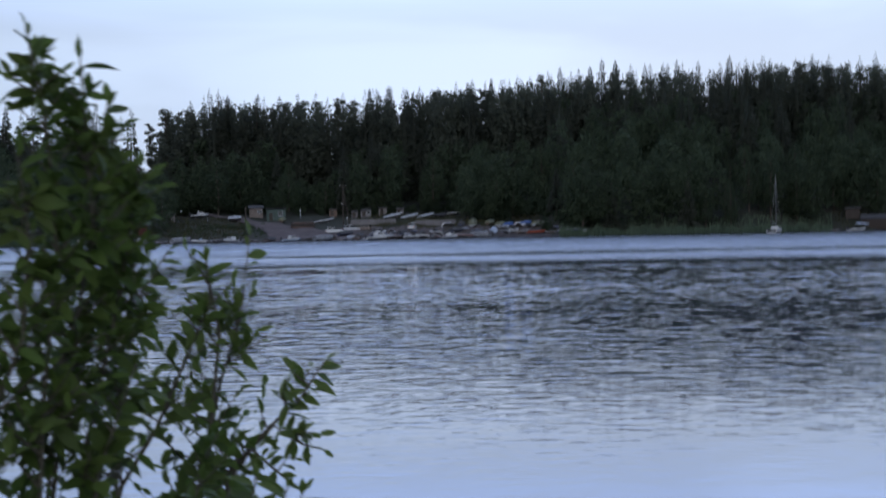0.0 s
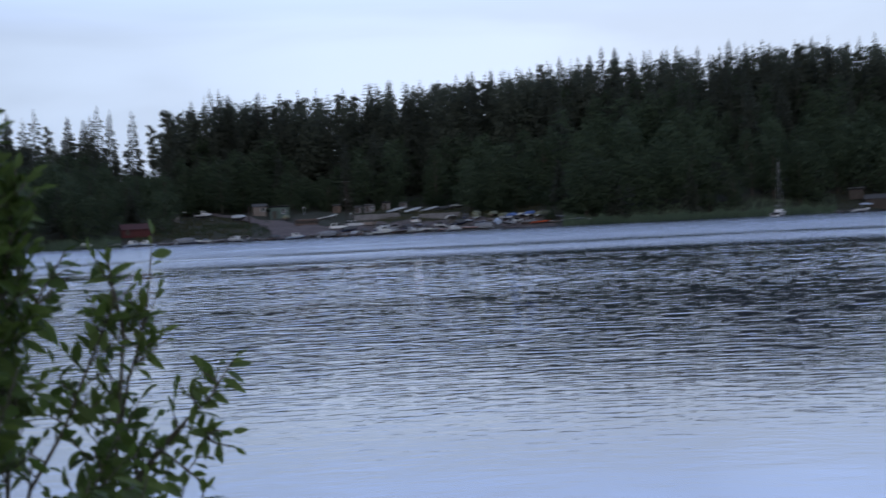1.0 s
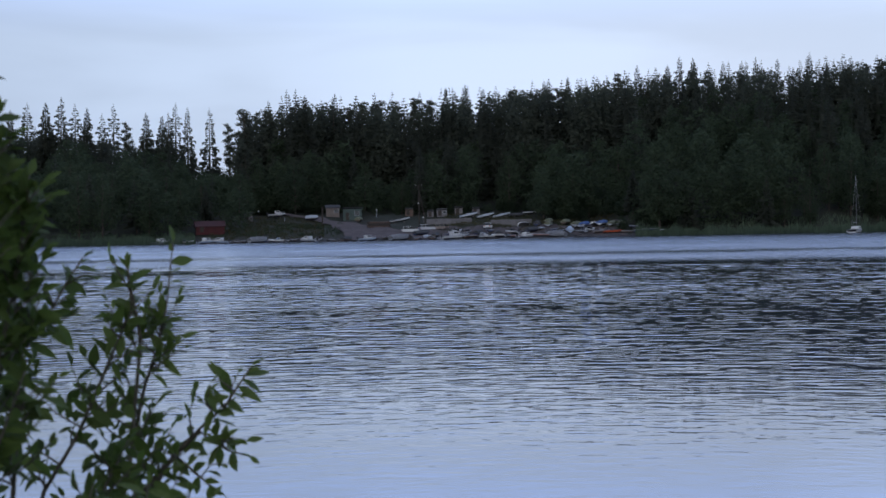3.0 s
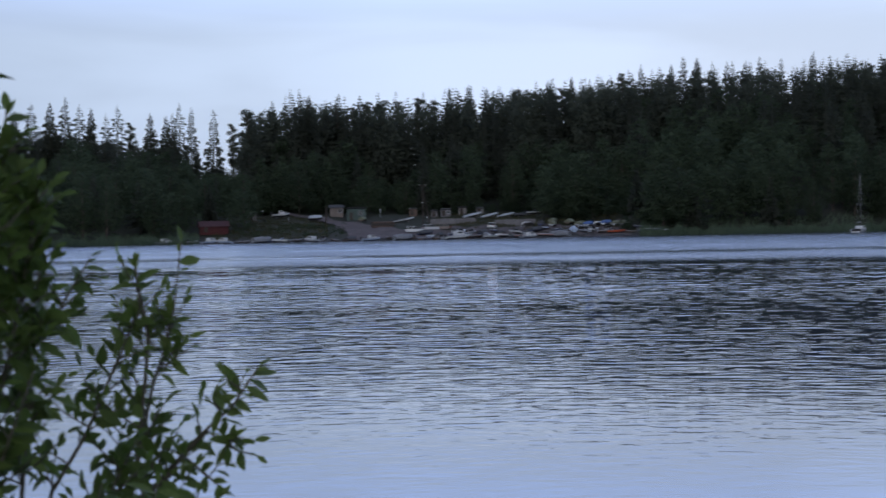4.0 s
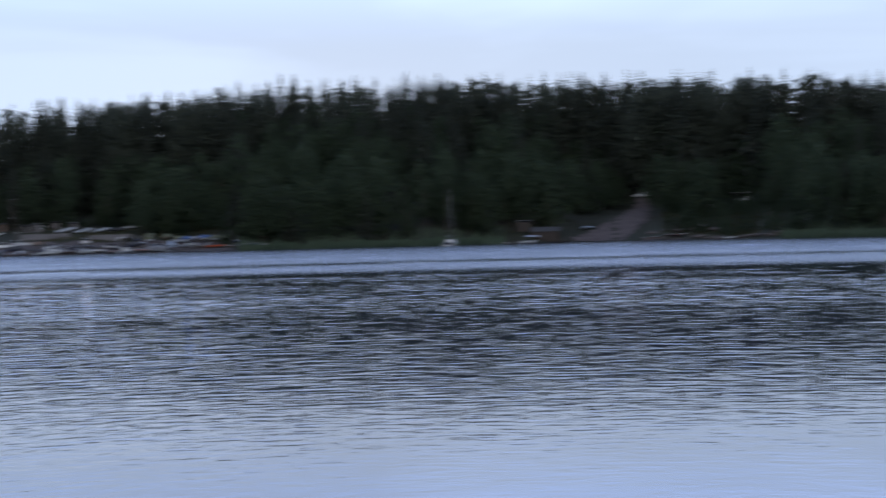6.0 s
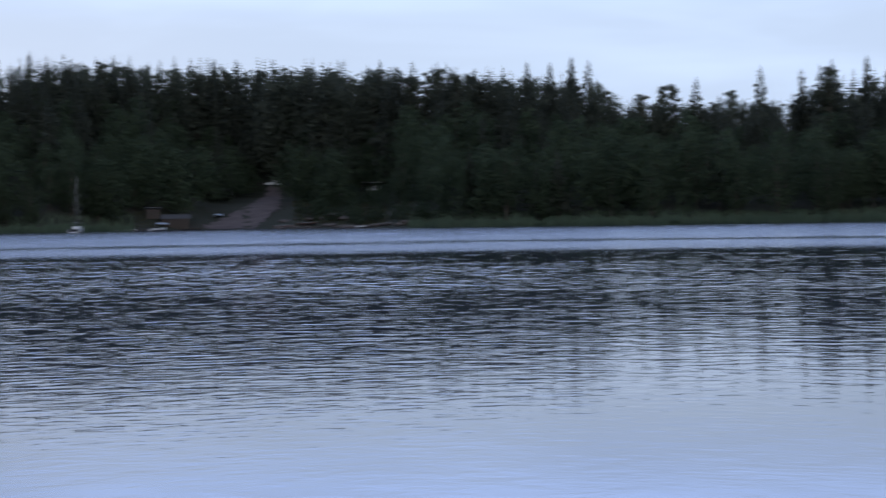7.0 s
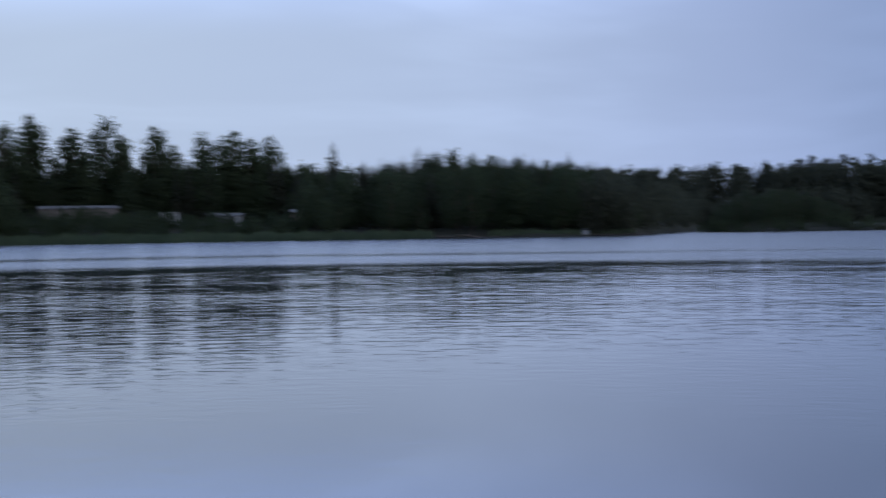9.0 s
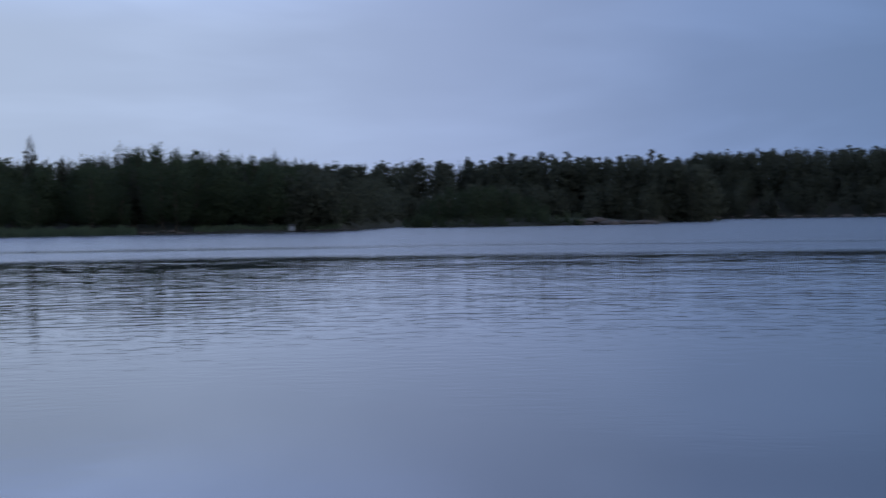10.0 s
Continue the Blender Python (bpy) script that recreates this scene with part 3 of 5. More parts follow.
PINES_EAST = [(27.9, 5.30), (28.9, 5.45), (29.15, 5.35), (31.2, 5.45), (32.6, 5.15), (25.93, 5.29), (26.66, 5.20), (27.50, 5.03), (29.52, 5.55), (30.05, 5.65), (30.64, 5.43), (36.31, 4.77), (37.57, 4.60), (38.31, 4.90), (38.83, 4.89),
              (40.29, 4.23), (40.92, 4.64), (42.47, 3.98), (44.40, 5.44), (46.61, 5.08), (47.64, 5.19), (48.56, 5.34), (49.91, 5.23)]
BIRCHES_EAST = [(50.83, 4.45), (54.61, 4.11), (57.54, 4.18), (52.19, 4.23), (53.04, 4.60), (55.78, 4.41), (56.41, 3.87), (58.21, 3.43), (59.29, 3.83), (60.35, 3.99), (61.09, 3.64), (61.84, 3.69),
                (66.3, 2.68), (68.0, 2.98), (68.70, 3.11), (69.4, 2.88), (70.08, 2.95), (71.14, 2.78), (71.7, 2.63), (72.31, 2.67), (73.05, 2.55)]


def shore_r(az):
    return float(np.interp(az, SHORE_AZ, SHORE_R))


def top_row(kind, rows, inland, jitter):
    for az, el in rows:
        r = shore_r(az) + inland + rng.uniform(-jitter, jitter)
        x, y, z = polar(az, r)
        top = 2.2 + r * math.tan(radians(el))
        plant(kind, az, r, top - z, rng.uniform(0.85, 1.15) * (1.2 if kind == "d" else 0.75 if -8.6 < az < -7 else 1.0))
        if kind == "d":
            for high in (0.9, 0.78):
                plant(kind, az + rng.uniform(-0.4, 0.4), r + 3, (top - z) * high * rng.uniform(0.93, 1.05), rng.uniform(1.0, 1.3))


top_row("s", SPRUCES_WEST, 88, 12)
top_row("s", SPRUCES_HILL, 105, 8)
top_row("s", SPRUCES_EAST, 92, 8)
top_row("p", PINES_WEST, 100, 10)
top_row("p", PINES_EAST, 90, 10)
top_row("p", [(81.5, 2.5), (81.9, 2.6), (82.4, 2.45), (83.0, 2.58), (83.5, 2.5), (84.0, 2.6), (84.4, 2.4), (86.0, 2.4), (87.2, 2.62), (79.2, 2.35), (80.4, 2.3)], 80, 8)
top_row("d", [q for q in BIRCHES_EAST if q[0] < 63], 84, 6)
top_row("d", [q for q in BIRCHES_EAST if q[0] > 63], 50, 10)

# the highest that the filling woods reach, by bearing
COVER_AZ = [-30, -14, -8.5, -8.1, -6.6, -6.35, -5.9, -4.5, 0, 5, 10, 16, 22, 28, 31, 36, 37, 43, 44.5, 49.5, 51.5, 62, 63, 66, 68, 73, 74.2, 74.8, 76]
COVER_EL = [3.7, 3.9, 3.3, 2.5, 2.5, 3.4, 4.5, 4.95, 5.05, 5.35, 5.8, 5.95, 5.9, 5.75, 5.6, 5.1, 4.25, 4.25, 4.95, 5.0, 2.85, 2.7, 2.4, 2.6, 2.82, 2.62, 2.5, 1.5, 1.0]


def free_of_yard(az, d):
    """Whether a tree may stand there: not in the boat yard, on the slip road or on the open slopes."""
    if -6.2 < az < 8.5 and d < (52 if az < 5 else 26):
        return False
    if -7.9 < az < -6 and d < 16:
        return False
    if 18.8 < az < 21.2 and d < 14:
        return False
    if 20.4 + 0.043 * d < az < (24.8 if d < 30 else 24.2) and d < 70:
        return False
    if 24.2 < az < 30.3 and d < (64 if 26.4 < az < 28.6 else 26):
        return False
    if 52.3 < az < 62.6 and d < 68:
        return False
    return d > 7


def front_trees():
    for _ in range(1500):
        az = rng.uniform(-18, 76)
        d = rng.uniform(7, 34) if not -6.2 < az < 8.5 else rng.uniform(30, 75)
        if len(front) >= 175:
            break
        if not free_of_yard(az, d) or any(abs(az - q) * 6 + abs(d - w) < 5 for q, w in front):
            continue
        front.append((az, d))
        r = shore_r(az) + d
        x, y, z = polar(az, r)
        limit = 2.2 + r * math.tan(radians(float(np.interp(az, COVER_AZ, COVER_EL)) - 0.35)) - z
        h = min(rng.uniform(9, 17), limit)
        if h > 5:
            plant("d" if rng.random() < 0.93 else "s", az, r, h, rng.uniform(0.9, 1.35))


front = []
front_trees()


def woods(name, label, count, spots, kinds, mats, seed, leaves=700, size=0.027):
    """Far woods joined into one mesh for each leaf kind."""
    r = random.Random(seed)
    models = []
    for k in range(8):
        q = random.Random(seed * 31 + k)
        if kinds == "s":
            models.append(spruce_crown(q, 30, 8, q.uniform(0.12, 0.17), 0.32, 0.05))
        else:
            models.append(clump_crown(q, broadleaf_lobes(q, 10, q.uniform(0.18, 0.27)), leaves, size))
    models = [(np.array(v), np.array([[*f] for f in fs])) for v, fs in models]
    allv, allf, base = [], [], 0
    for _ in range(count):
        spot = spots(r)
        if spot is None:
            continue
        x, y, z, h, wide = spot
        v, f = models[r.randrange(8)]
        a = r.uniform(0, 6.28)
        c, s = math.cos(a) * h * wide, math.sin(a) * h * wide
        w = np.stack([v[:, 0] * c - v[:, 1] * s + x, v[:, 0] * s + v[:, 1] * c + y, v[:, 2] * h + z], -1)
        allv.append(w)
        allf.append(f + base)
        base += len(w)
    v, f = np.concatenate(allv), np.concatenate(allf)
    me = bpy.data.meshes.new(name)
    me.vertices.add(len(v))
    me.vertices.foreach_set("co", v.ravel())
    me.loops.add(f.size)
    me.loops.foreach_set("vertex_index", f.ravel())
    me.polygons.add(len(f))
    me.polygons.foreach_set("loop_start", np.arange(0, f.size, 3))
    me.update(calc_edges=True)
    me.materials.append(mats)
    tagged(new(name, me), label, "forest", kind="stuff")


def hill_spot(lo, hi, hmin, hmax, wide):
    def pick(r):
        az = r.uniform(-19, 76)
        d = lo + (hi - lo) * r.random()
        if not free_of_yard(az, d):
            return None
        rad = shore_r(az) + d
        x, y, z = polar(az, rad)
        limit = 2.2 + rad * math.tan(radians(float(np.interp(az, COVER_AZ, COVER_EL)) - r.uniform(0, 0.25))) - z
        h = min(r.uniform(hmin, hmax), limit)
        if h < 3:
            return None
        return x, y, z - 0.2, h, wide * r.uniform(0.8, 1.3) * (1.0 if h > 8 else 1.4)
    return pick


def far_spot(r):
    """Woods beyond the bay and along the distant shore."""
    k = r.random()
    if k < 0.10:
        # low growth on the shore of the inner bay
        az = r.uniform(75.2, 79.5)
        x, y, z = polar(az, r.uniform(shore_r(az) + 14, 650))
        return x, y, z - 0.3, r.uniform(4, 9), r.uniform(0.9, 1.4)
    if k < 0.42:
        az, rad = r.uniform(73.5, 89.3), r.uniform(668, 735)
        el = 2.28 + 0.2 * r.random() ** 2 - 0.25 * r.random()
    elif k < 0.8:
        az, rad = r.uniform(86.8, 100), r.uniform(1215, 1330)
        el = float(np.interp(az, [87, 88.4, 89.2, 96, 100], [2.15, 2.25, 2.4, 2.46, 2.35])) + 0.14 * r.random() - 0.25 * r.random()
    else:
        az, rad = r.uniform(49, 74), r.uniform(860, 960)
        el = 2.05 + 0.3 * r.random()
    x, y, z = polar(az, rad)
    h = 2.2 + rad * math.tan(radians(el)) - z
    if 0.10 < k < 0.8 and r.random() < 0.45:
        # bushes and young trees at the water's edge
        rad = shore_r(az) + (r.uniform(3, 80) if k > 0.42 else r.uniform(2, 50))
        x, y, z = polar(az, rad)
        h = r.uniform(14, 24) if k > 0.42 else r.uniform(8, 17)
    return (x, y, z - 0.3, min(h, 30), r.uniform(0.85, 1.35)) if h > 3 else None


def ridge_spot(r, over=0.0, drop=0.6):
    """The closed belt of trees that carries the skyline."""
    az = r.uniform(-19, 74.6)
    d = r.uniform(78, 122)
    if 51.5 < az < 63:
        return None
    rad = shore_r(az) + d
    x, y, z = polar(az, rad)
    h = 2.2 + rad * math.tan(radians(float(np.interp(az, COVER_AZ, COVER_EL)) + over - drop * r.random() ** 1.3)) - z
    return (x, y, z - 0.2, h, r.uniform(0.85, 1.25)) if 5 < h < 34 else None


woods("ridge_spruce_woods", "closed belt of dark spruces along the ridge", 460, lambda r: ridge_spot(r, 0.2), "s", NEEDLES, 8)
woods("ridge_mixed_woods", "closed belt of pines and birches along the ridge", 520, lambda r: ridge_spot(r, 0.06, 0.4), "d", PINE, 9, 780, 0.021)
woods("spruce_woods", "dense dark spruce forest covering the hillside", 420, hill_spot(48, 112, 13, 23, 1.0), "s", NEEDLES, 3)
woods("birch_woods", "mixed green broadleaf wood on the slope", 760, hill_spot(7, 88, 9, 19, 1.2), "d", LEAVES, 4, 820, 0.0235)
def clump_spot(r):
    """Lower trees that close the gaps under the eastern clump."""
    az = r.uniform(51.0, 63.4)
    rad = shore_r(az) + r.uniform(74, 100)
    x, y, z = polar(az, rad)
    return x, y, z - 0.3, 2.2 + rad * math.tan(radians(2.75 - 0.5 * r.random())) - z, r.uniform(0.9, 1.3)


woods("clump_woods", "lower broadleaf trees in the eastern clump", 70, clump_spot, "d", LEAVES, 10)
woods("far_spruce_woods", "distant dark spruce forest beyond the bay", 260, far_spot, "s", NEEDLES, 5)
woods("far_birch_woods", "distant mixed wood along the far shore", 1150, far_spot, "d", PINE, 6, 250, 0.048)

# ---------------------------------------------------------------- reeds, grass, shrubs, islet
def blades(name, label, spots, tall, width, mat, seed):
    """Upright blades, each a narrow bent triangle."""
    r = np.random.default_rng(seed)
    az, rad = spots(r)
    a = np.radians(az)
    x, y = rad * np.sin(a), rad * np.cos(a)
    z = np.maximum(ground_z(x, y), -0.15)
    n = len(x)
    h = r.uniform(tall[0], tall[1], n) * (0.8 + 0.25 * np.sin(az * 7.3) * np.sin(az * 2.9 + 1))
    t = r.uniform(0, 6.28, n)
    w = width * r.uniform(0.6, 1.4, n)
    lean = r.normal(0, 0.12, (n, 2)) * h[:, None]
    v = np.empty((n, 3, 3))
    v[:, 0] = np.stack([x - np.cos(t) * w, y - np.sin(t) * w, z], -1)
    v[:, 1] = np.stack([x + np.cos(t) * w, y + np.sin(t) * w, z], -1)
    v[:, 2] = np.stack([x + lean[:, 0], y + lean[:, 1], z + h], -1)
    me = bpy.data.meshes.new(name)
    me.vertices.add(n * 3)
    me.vertices.foreach_set("co", v.ravel())
    me.loops.add(n * 3)
    me.loops.foreach_set("vertex_index", np.arange(n * 3))
    me.polygons.add(n)
    me.polygons.foreach_set("loop_start", np.arange(0, n * 3, 3))
    me.update(calc_edges=True)
    me.materials.append(mat)
    return tagged(new(name, me), label, "reeds" if "reed" in name else "grass", kind="stuff")


def belt(ranges, lo, hi, per_degree):
    def pick(r):
        az = np.concatenate([r.uniform(a, b, int((b - a) * per_degree)) for a, b in ranges])
        rad = np.interp(az, SHORE_AZ, SHORE_R) + wobble(az) * 0.5 + r.uniform(lo, hi, len(az))
        return az, rad
    return pick


blades("reed_belt", "belt of green reeds standing in the shallows", belt([(-19, -7.9), (8.6, 18.6), (28.8, 67.9)], -4, 4, 620), (1.5, 2.5), 0.07, REED, 1)
blades("shore_grass", "tall grass behind the reeds", belt([(-19, -7.9), (8.6, 18.6), (28.8, 67.9), (70, 75.5)], 3, 15, 420), (0.7, 1.5), 0.08, REED, 2)
blades("mound_grass", "rough grass on the mound beside the gravel road", belt([(-7.4, -3.1), (1.0, 8.5), (18.6, 20.5), (24.5, 29)], 5, 50, 1600), (0.25, 0.7), 0.09, GRASS, 3)


def low_spot(az0, az1, d0, d1, hmin, hmax):
    def pick(r):
        az, d = r.uniform(az0, az1), r.uniform(d0, d1)
        if az < 26 and az < 24.6 and d < 84 and az > 20:
            return None
        x, y, z = polar(az, shore_r(az) + d)
        return x, y, z - 0.5, r.uniform(hmin, hmax), r.uniform(1.5, 2.4)
    return pick


woods("east_shrubs", "low dark willow scrub behind the reeds", 220, low_spot(52, 63, 9, 50, 2.8, 5.0), "d", LEAVES, 11, 290, 0.038)
woods("slip_shrubs", "low dark scrub beside the slip road", 170, low_spot(24.7, 30.3, 7, 58, 2.0, 5.0), "d", LEAVES, 12, 290, 0.038)
woods("beach_shrubs", "dark bushes where the beach meets the wood", 40, low_spot(5.3, 9.2, 27, 42, 3.0, 6.5), "d", LEAVES, 15)
woods("reed_edge_shrubs", "dark bushes between the beach and the reeds", 26, low_spot(8.0, 9.8, 9, 30, 2.5, 5.0), "d", LEAVES, 16)
woods("mound_thicket", "dark bushes and young trees above the mound", 60, low_spot(-7.8, -5.0, 57, 72, 5.0, 10.0), "d", LEAVES, 17, 850, 0.022)
woods("mound_shrubs", "low brown-green scrub on the mound", 220, low_spot(-7.2, -2.5, 7, 30, 0.7, 1.7), "d", LEAVES, 18, 170, 0.046)
woods("hut_thicket", "dark bushes behind the huts", 50, low_spot(-5.0, 0.6, 60, 72, 4.0, 9.0), "d", LEAVES, 19, 850, 0.022)
def islet_spot(r):
    x, y, z = polar(r.uniform(77.9, 84.6), r.uniform(474, 484))
    return x, y, max(z, 0) - 0.6, r.uniform(2.5, 5.0), r.uniform(1.2, 2.0)


woods("islet_shrubs", "dark bushes along the edge of the islet", 60, islet_spot, "d", LEAVES, 20, 400, 0.034)
woods("yard_shrubs", "green bushes along the upper edge of the boat yard", 60, low_spot(-1.5, 6.5, 52, 62, 2.2, 4.2), "d", LEAVES, 13)


def islet_wood():
    r = random.Random(41)
    for k in range(26):
        az = 78.2 + 5.2 * (k + r.random()) / 26
        top = float(np.interp(az, [78.0, 78.8, 79.6, 80.6, 81.6, 82.6, 83.5], [6.5, 11, 14.5, 15, 13.5, 10, 6]))
        plant("d", az, r.uniform(486, 516), (top - 1.5) * r.uniform(0.8, 1.0), r.uniform(1.1, 1.5))


islet_wood()


def shore_stones():
    """Dark wet stones heaped along the waterline of the boat yard."""
    r = random.Random(77)
    bm = bmesh.new()
    bmesh.ops.create_icosphere(bm, subdivisions=1, radius=1)
    bm.verts.index_update()
    v0, f0 = [v.co.copy() for v in bm.verts], [tuple(v.index for v in f.verts) for f in bm.faces]
    bm.free()
    pieces = []
    for k in range(900):
        az = r.uniform(-8.4, 9.2)
        d = r.uniform(-1.5, 2.5)
        x, y, z = polar(az, shore_r(az) + float(wobble(az)) * 0.5 + d)
        s = r.uniform(0.18, 0.5)
        q = Matrix.Rotation(r.uniform(0, 6.28), 4, "Z")
        pieces.append(([tuple(Vector((x, y, max(z, -0.1) + s * 0.2)) + q @ Vector((v.x * s * 1.5 * r.uniform(0.8, 1.1), v.y * s, v.z * s * 0.7))) for v in v0], f0))
    tagged(mesh_object("shore_stones", *join(pieces), WETROCK), "dark wet stones along the waterline of the yard", "stones", kind="stuff")


shore_stones()


def boulder(r, size, flat):
    bm = bmesh.new()
    bmesh.ops.create_icosphere(bm, subdivisions=2, radius=1)
    for v in bm.verts:
        k = 1 + 0.45 * (noise.noise(v.co * 1.1 + Vector((size * 7, flat * 3, r.random() * 0.01))))
        v.co = Vector((v.co.x * k * size, v.co.y * k * size * 0.8, v.co.z * k * size * flat))
    me = bpy.data.meshes.new("boulder")
    bm.to_mesh(me)
    bm.free()
    me.materials.append(ROCK)
    return me


def rocks():
    r = random.Random(5)
    meshes = [boulder(r, s, f) for s, f in ((1.0, 0.55), (1.3, 0.4), (0.8, 0.7), (1.6, 0.45))]
    spots = [(az, 472.5 + 9 * r.random(), r.uniform(1.0, 2.2)) for az in np.linspace(84.3, 87.3, 15)]
    spots += [(az, shore_r(az) + r.uniform(0.5, 5), r.uniform(0.6, 1.4)) for az in np.linspace(23.9, 28.7, 22)]
    spots += [(az, shore_r(az) + r.uniform(9, 14), r.uniform(0.9, 1.6)) for az in np.linspace(24.2, 26.4, 6)]
    spots += [(az, 1151 + 6 * r.random(), r.uniform(2.0, 4.0)) for az in np.linspace(89.5, 96, 12)]
    spots += [(az, shore_r(az) + r.uniform(0.3, 2), r.uniform(0.4, 0.9)) for az in np.linspace(-6.6, -2.4, 14)]
    spots += [(az, shore_r(az) + r.uniform(0.3, 2), r.uniform(0.4, 0.8)) for az in np.linspace(68.2, 70.2, 7)]
    for az, rad, s in spots:
        ob = new("boulder", meshes[r.randrange(4)])
        x, y, z = polar(float(az), rad)
        ob.matrix_basis = pose(x, y, max(z, 0) + 0.15 * s, 0, 0, r.uniform(0, 360))
        ob.scale = (s, s, s * 0.65)
        tagged(ob, "grey granite boulder on the waterline", "rock", group="shore boulders")


rocks()

# ---------------------------------------------------------------- the willow beside the camera
LEAF_RNG = random.Random(21)


def leaf_shape(length, width, curl):
    """A pointed willow leaf folded along its midrib, base at the origin, lying along +x."""
    prof = [(0.0, 0.04), (0.18, 0.62), (0.42, 1.0), (0.68, 0.78), (0.88, 0.34)]
    vs, fs = [], []
    for u, w in prof:
        z = -curl * length * u * u
        vs += [(u * length, -w * width / 2, z + abs(w) * width * 0.16), (u * length, 0, z), (u * length, w * width / 2, z + abs(w) * width * 0.16)]
    vs.append((length, 0, -curl * length))
    for k in range(len(prof) - 1):
        b = 3 * k
        fs += [(b, b + 3, b + 4, b + 1), (b + 1, b + 4, b + 5, b + 2)]
    b = 3 * (len(prof) - 1)
    fs += [(b, b + 3, b + 1), (b + 1, b + 3, b + 2)]
    return vs, fs


def along(points, u):
    k = min(int(u * (len(points) - 1)), len(points) - 2)
    f = u * (len(points) - 1) - k
    a, b = Vector(points[k]), Vector(points[k + 1])
    return a.lerp(b, f), (b - a).normalized()


def willow():
    r = LEAF_RNG
    bush = new("willow_bush")
    bush.matrix_basis = pose(-0.8, 2.75, 0.5)
    tagged(bush, "leafy green willow bush growing on the lake bank", "bush")
    off = Vector((0.8, -2.75, -0.5))
    foot = Vector((-0.82, 2.75, 0.5))
    # stems: ways up from the foot, to the tips that stand free
    stems = [
        [(-0.90, 2.66, 1.2), (-0.848, 2.6, 1.763), (-0.79, 2.6, 1.95), (-0.745, 2.6, 2.081), (-0.721, 2.6, 2.208), (-0.732, 2.6, 2.37), (-0.738, 2.6, 2.505)],
        [(-0.85, 2.62, 1.2), (-0.81, 2.55, 1.77), (-0.80, 2.55, 1.93), (-0.774, 2.55, 2.162), (-0.784, 2.55, 2.349), (-0.80, 2.55, 2.442), (-0.816, 2.55, 2.535)],
        [(-0.78, 2.72, 1.1), (-0.714, 2.75, 1.733), (-0.704, 2.75, 1.861), (-0.699, 2.75, 1.966), (-0.677, 2.75, 2.066), (-0.672, 2.75, 2.19), (-0.69, 2.75, 2.31)],
        [(-0.95, 2.6, 1.2), (-0.90, 2.5, 1.75), (-0.86, 2.5, 1.936), (-0.822, 2.5, 2.027), (-0.81, 2.5, 2.191), (-0.825, 2.5, 2.337)],
        [(-0.72, 3.0, 1.1), (-0.608, 3.25, 1.654), (-0.577, 3.25, 1.805), (-0.56, 3.25, 1.881), (-0.53, 3.25, 1.965), (-0.512, 3.25, 2.042), (-0.494, 3.25, 2.185)],
        [(-0.84, 2.95, 1.2), (-0.767, 3.2, 1.666), (-0.693, 3.2, 1.785), (-0.657, 3.2, 1.867), (-0.613, 3.2, 1.963), (-0.576, 3.2, 2.046), (-0.582, 3.2, 2.145)],
        [(-0.74, 3.1, 1.25), (-0.569, 3.3, 1.657), (-0.48, 3.3, 1.753), (-0.443, 3.3, 1.788), (-0.399, 3.3, 1.823), (-0.362, 3.3, 1.879), (-0.338, 3.3, 1.912)],
        [(-0.92, 2.9, 1.3), (-0.873, 3.05, 1.80), (-0.80, 3.05, 1.97), (-0.721, 3.05, 2.037), (-0.68, 3.05, 2.102), (-0.643, 3.05, 2.16)],
        [(-1.02, 2.6, 1.2), (-0.98, 2.55, 1.8), (-0.93, 2.55, 2.05), (-0.91, 2.55, 2.30)],
        [(-0.74, 2.85, 1.0), (-0.66, 2.95, 1.55), (-0.60, 2.98, 1.70), (-0.55, 3.0, 1.80)],
        [(-0.70, 2.9, 1.0), (-0.62, 2.9, 1.5), (-0.56, 2.9, 1.62), (-0.52, 2.9, 1.71)],
        [(-0.72, 2.7, 1.0), (-0.63, 2.7, 1.50), (-0.59, 2.7, 1.64), (-0.56, 2.7, 1.76)],
        [(-0.66, 2.75, 1.0), (-0.54, 2.72, 1.48), (-0.49, 2.7, 1.66), (-0.46, 2.7, 1.76)],
        [(-0.60, 2.9, 1.0), (-0.47, 2.95, 1.42), (-0.42, 2.95, 1.58), (-0.385, 2.95, 1.69)],
        [(-0.64, 2.8, 1.0), (-0.50, 2.85, 1.45), (-0.45, 2.85, 1.60), (-0.41, 2.85, 1.72)],
        [(-0.86, 2.66, 1.3), (-0.80, 2.65, 1.8), (-0.75, 2.65, 2.1), (-0.715, 2.65, 2.3), (-0.70, 2.65, 2.42)],
        [(-0.82, 2.7, 1.2), (-0.76, 2.68, 1.8), (-0.70, 2.68, 2.05), (-0.67, 2.68, 2.2), (-0.655, 2.68, 2.31)],
        [(-0.80, 2.7, 1.1), (-0.76, 2.62, 1.6), (-0.72, 2.62, 1.8), (-0.66, 2.64, 1.97)],
        [(-0.638, 3.15, 1.25), (-0.538, 3.3, 1.685), (-0.453, 3.3, 1.774), (-0.419, 3.3, 1.748), (-0.389, 3.3, 1.73), (-0.347, 3.3, 1.718)],
        [(-0.648, 3.1, 1.25), (-0.548, 3.25, 1.665), (-0.498, 3.25, 1.73), (-0.457, 3.25, 1.692), (-0.437, 3.25, 1.674), (-0.419, 3.25, 1.657)],
        [(-0.686, 3.05, 1.25), (-0.586, 3.2, 1.722), (-0.558, 3.2, 1.983), (-0.57, 3.2, 2.055), (-0.58, 3.2, 2.103), (-0.584, 3.2, 2.139)],
    ]
